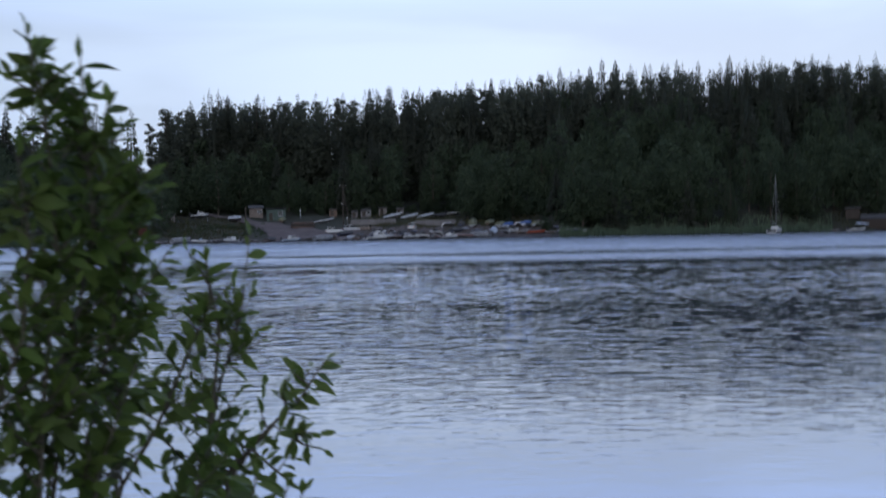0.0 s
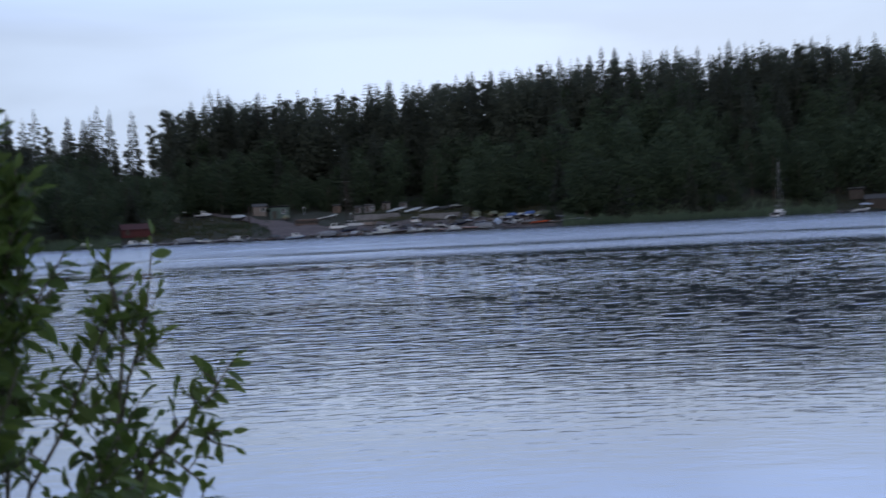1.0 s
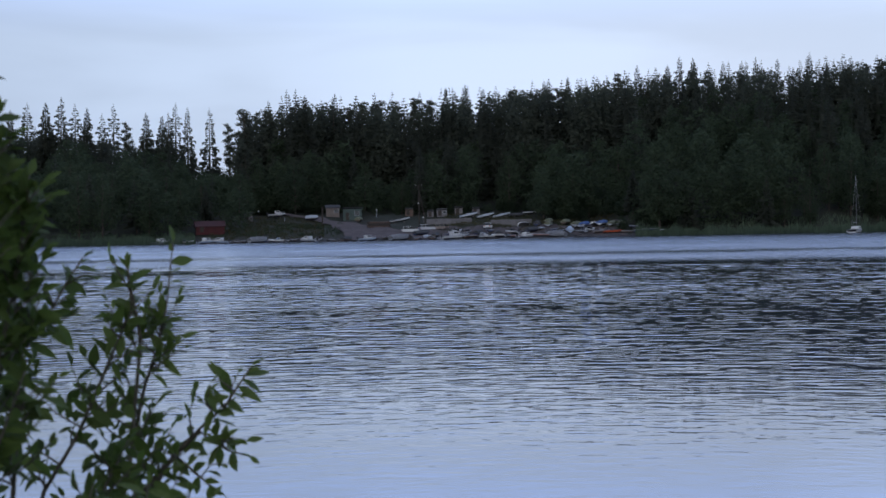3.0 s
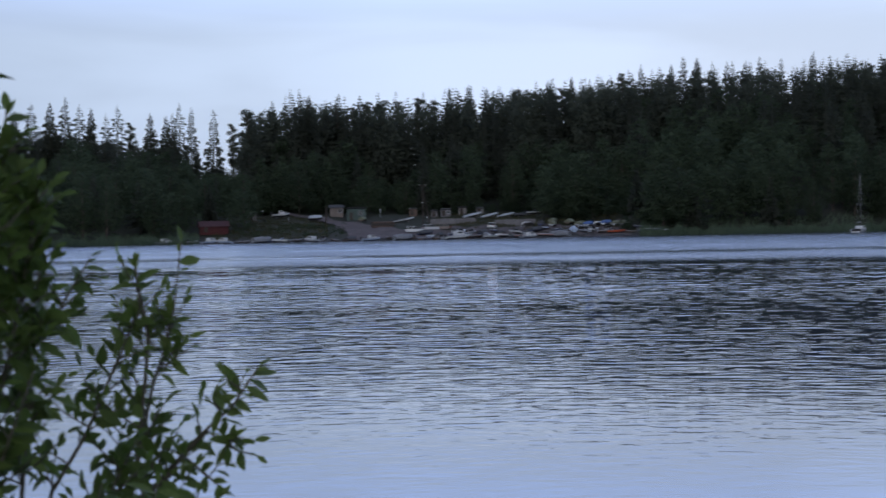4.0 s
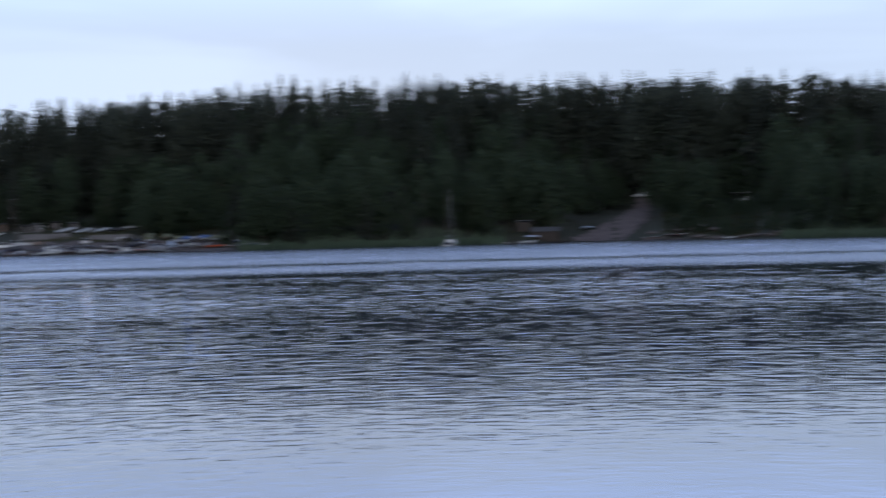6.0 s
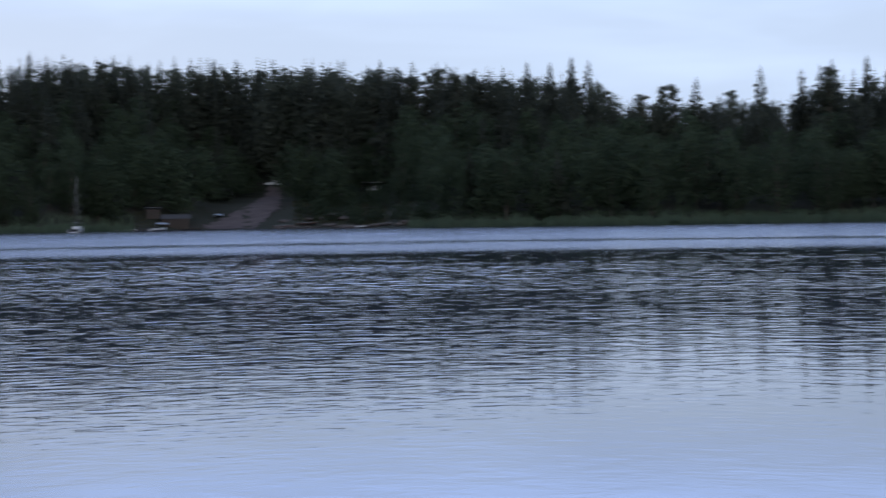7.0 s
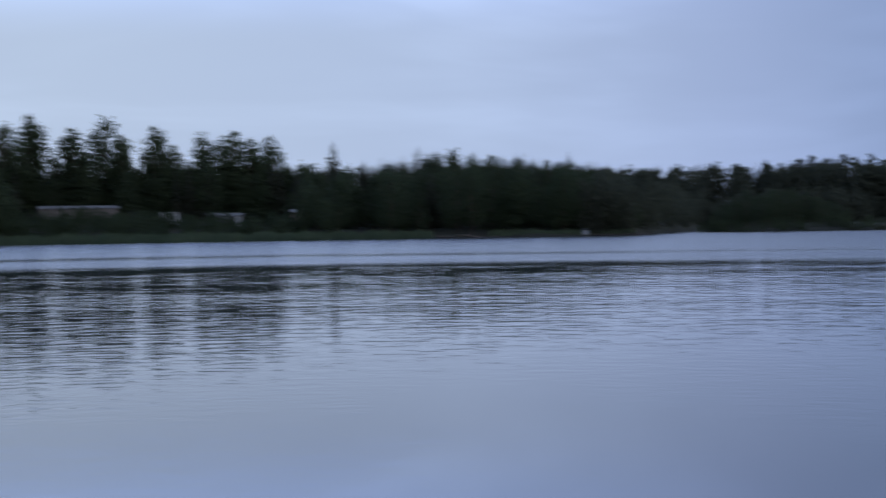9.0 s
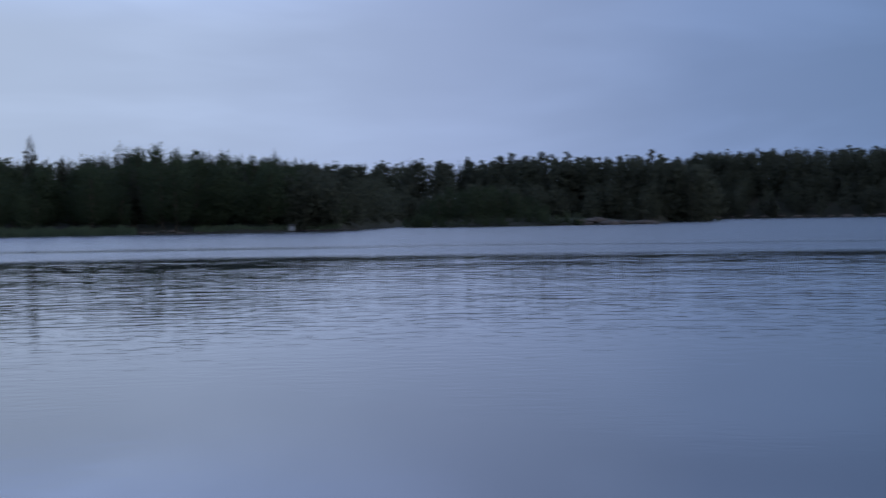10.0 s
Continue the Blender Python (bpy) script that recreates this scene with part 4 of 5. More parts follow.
    dense = [1.35, 1.35, 1.2, 1.2, 0.66, 0.62, 0.55, 0.62, 1.0, 0.6, 0.6, 0.8, 0.45, 0.4, 0.4, 1.35, 1.1, 0.7, 0.25, 0.2, 0.3]
    leaves = []

    def leafy(points, step, size, first=0.12):
        length = sum((Vector(points[k + 1]) - Vector(points[k])).length for k in range(len(points) - 1))
        n = max(3, int(length * (1 - first) / step))
        for k in range(n + 1):
            p, way = along(points, min(0.999, first + (1 - first) * k / n))
            side = way.cross(Vector((r.uniform(-1, 1), r.uniform(-1, 1), r.uniform(-0.4, 0.4)))).normalized()
            end = k >= n - 1
            d = (way * (1.0 if end else r.uniform(0.1, 0.7)) + side * (0.35 if end else 0.95) + Vector((0, 0, r.uniform(-0.35, 0.15)))).normalized()
            leaves.append((p, d, size * r.uniform(0.65, 1.15) * (0.6 if end else 1.0)))

    for q, (stem, much) in enumerate(zip(stems, dense)):
        pts = [tuple(foot + Vector((r.uniform(-0.1, 0.1), r.uniform(-0.06, 0.06), 0)))] + stem
        n = len(pts)
        rad = [0.0046 * (1 - k / (n - 0.7)) ** 0.8 + 0.0011 for k in range(n)]
        stem_ob = part("stem", *tube([tuple(Vector(p) + off) for p in pts], rad, 7), TWIG, bush, smooth_faces=True)
        leafy(stem[-4:], 0.016, 0.057)
        length = sum((Vector(stem[k + 1]) - Vector(stem[k])).length for k in range(len(stem) - 1))
        for k in range(int(length * 33 * much)):
            u = r.uniform(0.14, 0.90 if much > 1 else 0.80)
            p, way = along(stem, u)
            a = r.uniform(0, 6.28)
            out = Vector((math.cos(a) * 1.0, math.sin(a) * 0.9, r.uniform(0.25, 1.0))).normalized()
            L = r.uniform(0.06, 0.15) * (1.3 - u) * (0.8 if stem[-1][1] < 2.8 else 1.0)
            mid = p + out * L * 0.5 + Vector((0, 0, 0.008))
            tip = p + out * L + way * L * 0.3
            line = [tuple(p), tuple(mid), tuple(tip)]
            part("twig", *tube([tuple(Vector(v) + off) for v in line], [0.0024, 0.0018, 0.0009], 5), TWIG, stem_ob, smooth_faces=True)
            leafy(line, 0.018, 0.057, 0.25)
    shapes = []
    for k, (length, width, curl) in enumerate(((1.0, 0.40, 0.10), (1.0, 0.32, 0.25), (1.0, 0.46, 0.04))):
        v, f = leaf_shape(length, width, curl)
        me = bpy.data.meshes.new("leaf")
        me.from_pydata(v, [], f)
        me.materials.append(WILLOW)
        me.polygons.foreach_set("use_smooth", [True] * len(me.polygons))
        shapes.append((me, v, f))
    # the free branches out over the water carry the single leaves, the rest stays joined
    leaves.sort(key=lambda q: -(q[0].x + 0.25 * q[0].z))
    rest = []
    for k, (p, d, s) in enumerate(leaves):
        up = Vector((r.uniform(-0.6, 0.6), r.uniform(-1.0, 0.3), r.uniform(0.1, 1.0)))
        zed = (up - d * up.dot(d)).normalized()
        m = Matrix((d, zed.cross(d), zed)).transposed().to_4x4()
        m.translation = p + off
        m = m @ Matrix.Diagonal((s, s, s, 1))
        me, v, f = shapes[r.randrange(3)]
        if k < 300:
            ob = new("leaf", me)
            ob.parent = bush
            ob.matrix_basis = m
        else:
            rest.append(([tuple(m @ Vector(q)) for q in v], f))
    ob = part("foliage", *join(rest), WILLOW, bush, smooth_faces=True)
    tagged(ob, kind="stuff")


willow()

# ---------------------------------------------------------------- gravel, roads
def draped(name, rows, mat, label, lift=0.3):
    """A strip laid on the ground; rows of points across it."""
    v, f = [], []
    n = len(rows[0])
    for row in rows:
        for x, y in row:
            v.append((x, y, max(float(ground_z(x, y)), -0.05) + lift))
    for k in range(len(rows) - 1):
        for j in range(n - 1):
            b = k * n + j
            f.append((b, b + 1, b + n + 1, b + n))
    ob = mesh_object(name, v, f, mat, smooth_faces=True)
    return tagged(ob, label, "road", kind="structure")


def strip(line, widths, steps=24, across=7):
    rows = []
    for k in range(steps + 1):
        u = k / steps * (len(line) - 1)
        i = min(int(u), len(line) - 2)
        g = u - i
        p = Vector(line[i]).lerp(Vector(line[i + 1]), g)
        w = widths[i] + (widths[i + 1] - widths[i]) * g
        way = (Vector(line[i + 1]) - Vector(line[i])).normalized()
        side = Vector((way.y, -way.x))
        p = p + side * 0.5 * math.sin(k * 2.1)
        w = w * (1 + 0.08 * math.sin(k * 3.7))
        rows.append([tuple(p + side * w * (j / (across - 1) - 0.5)) for j in range(across)])
    return rows


def between(left, right, steps=40, across=7):
    """Rows across a road between its two edges."""
    rows = []
    for k in range(steps + 1):
        u = k / steps * (len(left) - 1)
        i = min(int(u), len(left) - 2)
        a = Vector(left[i]).lerp(Vector(left[i + 1]), u - i)
        b = Vector(right[i]).lerp(Vector(right[i + 1]), u - i)
        worn = (b - a).normalized()
        a, b = a + worn * (0.9 * math.sin(k * 2.3) + 0.5 * math.sin(k * 5.1)), b + worn * (0.9 * math.sin(k * 1.9 + 1) + 0.5 * math.sin(k * 4.3))
        rows.append([tuple(a.lerp(b, j / (across - 1))) for j in range(across)])
    return rows


def polar_patch(az0, az1, d0, d1, na, nd):
    rows = []
    for i in range(na + 1):
        az = az0 + (az1 - az0) * i / na
        r0 = shore_r(az)
        rows.append([(math.sin(radians(az)) * (r0 + d), math.cos(radians(az)) * (r0 + d))
                     for d in [d0 + (d1 * (0.85 + 0.15 * math.sin(az * 5)) - d0) * j / nd for j in range(nd + 1)]])
    return rows


draped("road_gravel", strip([(-7.5, 345), (-9, 356), (-12.5, 368), (-18, 380), (-24, 392), (-33, 404)], [15, 11, 8, 5.5, 5, 4.5]), GRAVEL,
       "pinkish gravel road climbing from the shore")
draped("yard_gravel", polar_patch(-1.2, 8.3, 0.3, 20, 40, 8), GRAVEL, "stony gravel beach of the boat yard", 0.22)
draped("slip_road", between([(132, 341.5), (136, 346), (141, 351), (149, 358), (161, 377), (169.5, 391), (175, 400)],
                            [(141, 331.5), (143.5, 335), (150, 344), (157, 353), (163.5, 367), (172.5, 386), (178, 397.5)]), GRAVEL,
       "pale gravel slip road running down to the lake", 0.15)

# ---------------------------------------------------------------- box-built pieces


def block(x0, x1, y0, y1, z0, z1, bevel=0.0):
    bm = bmesh.new()
    bmesh.ops.create_cube(bm, size=1)
    for v in bm.verts:
        v.co = Vector((x0 + (v.co.x + 0.5) * (x1 - x0), y0 + (v.co.y + 0.5) * (y1 - y0), z0 + (v.co.z + 0.5) * (z1 - z0)))
    if bevel:
        bmesh.ops.bevel(bm, geom=bm.edges[:], offset=bevel, segments=1, affect="EDGES")
    bm.verts.index_update()
    out = [tuple(v.co) for v in bm.verts], [tuple(v.index for v in f.verts) for f in bm.faces]
    bm.free()
    return out


def prism(outline, y0, y1):
    """A side outline of (x, z) pushed through from y0 to y1."""
    n = len(outline)
    v = [(x, y0, z) for x, z in outline] + [(x, y1, z) for x, z in outline]
    f = [tuple(range(n))[::-1], tuple(range(n, 2 * n))]
    f += [(k, (k + 1) % n, n + (k + 1) % n, n + k) for k in range(n)]
    return v, f


def place(ob, x, y, turn, lift=0.0, tilt=0.0, lean=0.0, z=None):
    base = max(float(ground_z(x, y)), -0.1) if z is None else z
    ob.matrix_basis = pose(x, y, base + lift, tilt, lean, turn)
    return ob


# ---------------------------------------------------------------- boats
def hull_mesh(L, B, H, n=11, thick=0.06):
    """Topsides, bottom and inner skin of an open boat, keel on z = 0, bow towards +x."""
    v, side, bottom, inner = [], [], [], []
    for k in range(n):
        s = k / (n - 1)
        x = -L / 2 + L * s
        half = B / 2 * (0.86 + 0.14 * min(1, s / 0.35)) * (1 - max(0, (s - 0.4) / 0.6) ** 2.3) + 0.015
        top = H * (0.86 + 0.28 * s * s)
        keel = H * 0.55 * max(0, (s - 0.6) / 0.4) ** 2
        chine = keel + (top - keel) * 0.5
        for yy, zz in ((-half, top), (-half * 0.84, chine), (0, keel), (half * 0.84, chine), (half, top)):
            v.append((x, yy, zz))
        hi = max(half - thick, 0.008)
        for yy, zz in ((-hi, top), (-hi * 0.8, chine + 0.08), (hi * 0.8, chine + 0.08), (hi, top)):
            v.append((x, yy, zz))
    for k in range(n - 1):
        a, b = 9 * k, 9 * (k + 1)
        for j in range(4):
            (bottom if j in (1, 2) else side).append((a + j, b + j, b + j + 1, a + j + 1))
        for j in range(5, 8):
            inner.append((a + j + 1, b + j + 1, b + j, a + j))
        side += [(a, a + 5, b + 5, b), (a + 8, a + 4, b + 4, b + 8)]
    side += [(0, 1, 2, 3, 4, 8, 7, 6, 5)]
    return v, side, bottom, inner


def only(v, f):
    """The faces f with no more verts than they use."""
    keep = sorted({i for q in f for i in q})
    at = {i: k for k, i in enumerate(keep)}
    return [v[i] for i in keep], [tuple(at[i] for i in q) for q in f]


def gunwale(L, B, H, n=11):
    left, right = [], []
    for k in range(n):
        s = k / (n - 1)
        x = -L / 2 + L * s
        half = B / 2 * (0.86 + 0.14 * min(1, s / 0.35)) * (1 - max(0, (s - 0.4) / 0.6) ** 2.3) + 0.02
        top = H * (0.86 + 0.28 * s * s)
        left.append((x, -half, top))
        right.append((x, half, top))
    return tube(left + right[::-1], [0.035] * (2 * n), 5)


def deck(L, B, H, s0=0.58, n=6):
    v, f = [], []
    for k in range(n):
        s = s0 + (0.985 - s0) * k / (n - 1)
        x = -L / 2 + L * s
        half = B / 2 * (1 - max(0, (s - 0.4) / 0.6) ** 2.3) - 0.02
        top = H * (0.86 + 0.28 * s * s)
        v += [(x, -half, top + 0.01), (x, 0, top + 0.10), (x, half, top + 0.01)]
    for k in range(n - 1):
        f += [(3 * k, 3 * k + 3, 3 * k + 4, 3 * k + 1), (3 * k + 1, 3 * k + 4, 3 * k + 5, 3 * k + 2)]
    return v, f


def outboard(boat, L, H):
    eng = part("outboard_motor", *block(-L / 2 - 0.42, -L / 2 - 0.02, -0.17, 0.17, H * 0.75, H * 0.75 + 0.55, 0.06), ENGINE, boat, "dark outboard motor")
    part("drive_leg", *block(-L / 2 - 0.28, -L / 2 - 0.12, -0.06, 0.06, H * 0.1, H * 0.8, 0.02), ENGINE, eng)


def boat(kind, L, B, H, mat, label, top=None):
    ob = new("rowing_boat" if kind in ("row", "flip") else "sailing_boat" if kind == "sail" else "motor_boat")
    tagged(ob, label, "boat")
    v, side, bottom, inner = hull_mesh(L, B, H)
    hull = part("hull", *only(v, side), mat, ob)
    part("bottom", *only(v, bottom), mat if kind == "flip" else BOTTOM, hull)
    part("liner", *only(v, inner), LINER, hull)
    part("gunwale", *gunwale(L, B, H), top or GREYHULL, ob)
    if kind in ("row", "flip"):
        for x in (-L * 0.2, L * 0.12):
            part("bench", *block(x - 0.13, x + 0.13, -B * 0.4, B * 0.4, H * 0.58, H * 0.63), BROWN, ob)
        part("keel", *prism([(-L * 0.48, -0.05), (L * 0.25, -0.05), (L * 0.25, 0.03), (-L * 0.48, 0.03)], -0.03, 0.03), BROWN, ob)
    if kind in ("motor", "cabin"):
        part("foredeck", *deck(L, B, H), mat, ob)
        outboard(ob, L, H)
    if kind == "motor":
        shield = part("windshield", *prism([(L * 0.06, H * 0.95), (-L * 0.04, H * 1.55), (-L * 0.02, H * 1.57), (L * 0.09, H * 0.97)], -B * 0.36, B * 0.36), CARGLASS, ob)
        part("shield_frame", *tube([(-L * 0.03, -B * 0.37, H), (-L * 0.03, -B * 0.36, H * 1.58), (-L * 0.03, B * 0.36, H * 1.58), (-L * 0.03, B * 0.37, H)], [0.025] * 4, 5), STEEL, shield)
        for y in (-B * 0.2, B * 0.2):
            part("seat", *block(-L * 0.2, -L * 0.1, y - 0.2, y + 0.2, H * 0.35, H * 1.05, 0.05), top or WHITE, ob)
    if kind == "cabin":
        c0, c1 = -L * 0.12, L * 0.2
        house = part("cabin", *prism([(c0, H * 0.9), (c0 + 0.05, H * 2.0), (c1 - L * 0.08, H * 2.02), (c1, H * 1.45), (c1 + L * 0.12, H * 1.12), (c1 + L * 0.12, H * 0.9)], -B * 0.36, B * 0.36), WHITE, ob)
        for y in (-B * 0.36 - 0.006, B * 0.36 + 0.001):
            part("side_window", *prism([(c0 + 0.25, H * 1.5), (c0 + 0.25, H * 1.85), (c1 - L * 0.1, H * 1.85), (c1 - L * 0.03, H * 1.5)], y, y + 0.005), CARGLASS, house)
        part("front_window", *prism([(c1 - L * 0.075, H * 1.97), (c1 - 0.01, H * 1.52), (c1 + 0.015, H * 1.53), (c1 - L * 0.07, H * 1.99)], -B * 0.3, B * 0.3), CARGLASS, house)
        part("bow_rail", *tube([(L * 0.15, -B * 0.42, H * 1.0), (L * 0.3, -B * 0.34, H * 1.55), (L * 0.47, 0, H * 1.7), (L * 0.3, B * 0.34, H * 1.55), (L * 0.15, B * 0.42, H * 1.0)], [0.018] * 5, 5), STEEL, ob)
    if kind == "cover":
        v, f = [], []
        n = 9
        for k in range(n):
            s = k / (n - 1)
            x = -L / 2 - 0.04 + (L + 0.08) * s
            half = B / 2 * (0.88 + 0.12 * min(1, s / 0.35)) * (1 - max(0, (s - 0.4) / 0.6) ** 2.3) + 0.05
            z = H * (0.80 + 0.28 * s * s)
            hump = H * (0.35 + 0.5 * math.sin(math.pi * min(1, 0.15 + s * 0.8))) + 0.05 * math.sin(k * 2.1)
            v += [(x, -half, z - 0.12), (x, -half * 0.98, z + 0.05), (x, -half * 0.45, z + hump * 0.8), (x, 0, z + hump),
                  (x, half * 0.45, z + hump * 0.8), (x, half * 0.98, z + 0.05), (x, half, z - 0.12)]
        for k in range(n - 1):
            for j in range(6):
                f.append((7 * k + j, 7 * k + 7 + j, 7 * k + 8 + j, 7 * k + 1 + j))
        f += [tuple(range(7))[::-1], tuple(range(7 * n - 7, 7 * n))]
        part("tarpaulin", v, f, top or OLIVE, ob, "taut boat cover")
    return ob


def cradle(ob, L):
    """Two timber bearers under a boat laid up ashore."""
    for x in (-L * 0.25, L * 0.2):
        part("bearer", *block(x - 0.1, x + 0.1, -0.7, 0.7, -0.35, 0.04, 0.01), GREYWOOD, ob)


def lay_up(rows, kind, size, mat, label, top=None, group="boats in the yard", roll=0.0, lift=0.0, bearers=False, pitch=0.0):
    first = None
    for x, y, turn in rows:
        if first is None:
            first = boat(kind, *size, mat, label, top)
            if bearers:
                cradle(first, size[0])
            ob = first
        else:
            ob = copy_thing(first, Matrix())
        tagged(ob, group=group)
        g = max(float(ground_z(x, y)), -0.1)
        ob.matrix_basis = pose(x, y, g + lift + (0.3 if bearers else 0), roll, pitch, turn)


# afloat or drawn up along the waterline
lay_up([(-55.8, 345.5, 35), (-22.2, 344.5, 140), (27.0, 343.6, 40)], "cabin", (5.0, 2.0, 0.7), GREYHULL, "weathered grey cabin boat with a white cabin at the shore", lift=0.05)
lay_up([(-50.0, 344.8, -35), (-29.0, 344.8, 215)], "motor", (5.2, 2.0, 0.75), WHITE, "white open motorboat moored at the shore", lift=0.05)
lay_up([(-45.2, 343.5, 50), (-42.0, 343.8, 150), (-8.9, 344.0, 30)], "cabin", (4.6, 1.9, 0.7), PALEBLUE, "pale blue cabin boat moored at the shore", lift=0.05)
lay_up([(-33.6, 345.0, 40), (-1.6, 343.4, 35), (33.8, 343.0, 145)], "cover", (5.0, 2.1, 0.9), GREYHULL, "weathered grey boat under a dark cover at the waterline", top=LINER, lift=0.05)
lay_up([(10.7, 343.8, 28)], "cabin", (6.0, 2.3, 0.95), WHITE, "larger white cabin cruiser beside the gravel beach", lift=0.05)
lay_up([(15.0, 344.2, 35), (2.6, 345.2, 80), (5.6, 345.4, 95)], "row", (4.6, 1.6, 0.6), BROWN, "brown wooden rowing boat drawn up on gravel", lift=0.1)
lay_up([(18.6, 344.6, 25), (20.2, 345.2, 155)], "motor", (4.8, 1.9, 0.7), WHITE, "small white motorboat lying askew on the beach", lift=0.1, roll=12)
lay_up([(26.2, 346.5, 5), (30.4, 344.6, 160)], "row", (5.0, 1.7, 0.65), PINKISH, "faded red rowing boat on the gravel beach", lift=0.1)
lay_up([(47.2, 347.3, 8)], "row", (4.4, 1.6, 0.7), ORANGE, "bright orange-red rowing boat on the beach", top=ORANGE, lift=0.12)
lay_up([(44.8, 347.8, 20), (50.0, 348.0, 165)], "row", (4.2, 1.5, 0.6), BEIGE, "beige rowing boat on the beach", lift=0.12)
lay_up([(54.3, 343.0, 5)], "motor", (5.6, 2.1, 0.8), NAVY, "navy blue motorboat with a pale stern", top=WHITE, lift=0.05)
lay_up([(56.8, 343.5, 12)], "row", (3.4, 1.4, 0.5), WHITE, "small white dinghy at the edge of the reeds", lift=0.05)
# upended and overturned hulls farther along the beach
lay_up([(44.4, 356.6, 60)], "flip", (4.4, 1.6, 0.65), WHITE, "overturned white rowing boat", roll=155, lift=1.0)
lay_up([(42.4, 358.6, 62), (46.2, 355.6, 58)], "cover", (4.6, 1.8, 0.7), WHITE, "laid-up boat under a blue tarpaulin", top=BLUE, lift=0.1)
lay_up([(40.4, 358.8, 60), (48.4, 355.0, 62), (50.4, 356.0, 55)], "cover", (4.4, 1.7, 0.7), GREYHULL, "laid-up boat under an olive canvas cover", top=OLIVE, lift=0.1)
lay_up([(33.9, 360.4, 75)], "cover", (4.4, 1.8, 0.75), GREYHULL, "grey boat under a pale olive cover above the beach", top=OLIVE, lift=0.1)
lay_up([(31.2, 361.7, 80)], "cover", (4.2, 1.8, 0.8), NAVY, "dark boat under a dark cover", top=FELT, lift=0.1)
lay_up([(27.7, 360.4, 55)], "flip", (4.4, 1.7, 0.7), WHITE, "overturned white dinghy propped on the slope", roll=140, lift=1.1)
# the upper row on bearers
lay_up([(32.0, 389.0, 5)], "motor", (4.2, 1.8, 0.7), WHITE, "white motorboat on timber bearers in the upper yard", bearers=True)
lay_up([(15.9, 384.2, 14), (20.2, 385.5, 18), (24.4, 388.0, 10)], "cover", (4.7, 1.5, 0.45), WHITE, "white boat laid up bow high under a pale cover", top=PALEROOF, bearers=True, pitch=-11)
lay_up([(28.8, 389.5, 5)], "cover", (4.6, 1.7, 0.5), GREYHULL, "dark grey boat laid up under canvas", top=FELT, bearers=True)
lay_up([(-1.6, 379.0, 12)], "motor", (5.4, 1.7, 0.6), WHITE, "slender white boat on bearers beside the pole", bearers=True, pitch=-8)
lay_up([(-33.5, 395.0, 10)], "cabin", (4.4, 2.0, 0.8), WHITE, "white cabin cruiser on stands on the mound", bearers=True)
lay_up([(-23.9, 385.3, 10)], "cover", (3.2, 1.7, 0.8), DARKWOOD, "boat under a pale cover beside the road", top=PALEROOF, bearers=True)
lay_up([(37.3, 346.4, 90)], "cover", (3.6, 1.7, 0.9), PALEBLUE, "upright pale blue covered dinghy on the beach", top=PALEBLUE, lift=0.2)
# more small craft crowded along the waterline and on the slope
lay_up([(-38.6, 345.0, 100), (-36.4, 346.2, 75), (-25.6, 345.8, 95), (-17.5, 346.0, 110), (-4.8, 345.6, 85)], "row", (4.2, 1.5, 0.55), DARKWOOD, "dark tarred rowing boat on the shore", top=BROWN, lift=0.1)
lay_up([(8.0, 346.6, 75), (12.9, 347.4, 110), (22.8, 346.6, 70), (35.2, 348.0, 60), (39.8, 347.8, 120)], "row", (4.4, 1.6, 0.6), GREYHULL, "weathered grey rowing boat on the gravel", lift=0.12)
lay_up([(3.6, 352.0, 40), (16.8, 351.5, 65), (29.2, 351.0, 50)], "cover", (4.6, 1.8, 0.75), NAVY, "small boat under a dark canvas cover", top=FELT, lift=0.1)
lay_up([(11.5, 352.5, 50), (24.4, 352.0, 130), (42.2, 351.0, 45)], "motor", (4.4, 1.8, 0.75), WHITE, "white motorboat on the gravel slope", lift=0.12, roll=6)
lay_up([(-11.8, 382.0, 80), (34.5, 366.0, 70), (38.2, 362.0, 65)], "cover", (4.4, 1.8, 0.75), BROWN, "brown boat under a faded cover", top=OLIVE, lift=0.1)
lay_up([(-13.5, 346.5, 60), (0.2, 347.5, 100), (6.8, 349.0, 70), (21.0, 349.2, 95), (32.6, 347.2, 85)], "cover", (4.0, 1.6, 0.7), BROWN, "small brown boat under a dark sheet on the gravel", top=FELT, lift=0.1)
lay_up([(-19.8, 346.8, 85), (14.0, 349.6, 60), (26.8, 349.0, 110), (37.6, 350.6, 75), (46.0, 351.5, 65)], "motor", (4.0, 1.6, 0.65), GREYHULL, "small grey motorboat among the other boats", top=BROWN, lift=0.1, roll=-6)
lay_up([(-31.2, 347.0, 70), (9.6, 350.6, 85), (19.2, 353.0, 100), (34.6, 352.6, 70), (52.4, 350.5, 100)], "row", (3.8, 1.5, 0.55), NAVY, "small dark blue rowing boat on the gravel", lift=0.1)
lay_up([(4.4, 348.6, 115), (17.4, 348.0, 75), (31.4, 354.4, 60), (40.6, 354.0, 50)], "flip", (4.0, 1.5, 0.6), GREYHULL, "overturned grey rowing boat on the gravel", roll=165, lift=0.75)
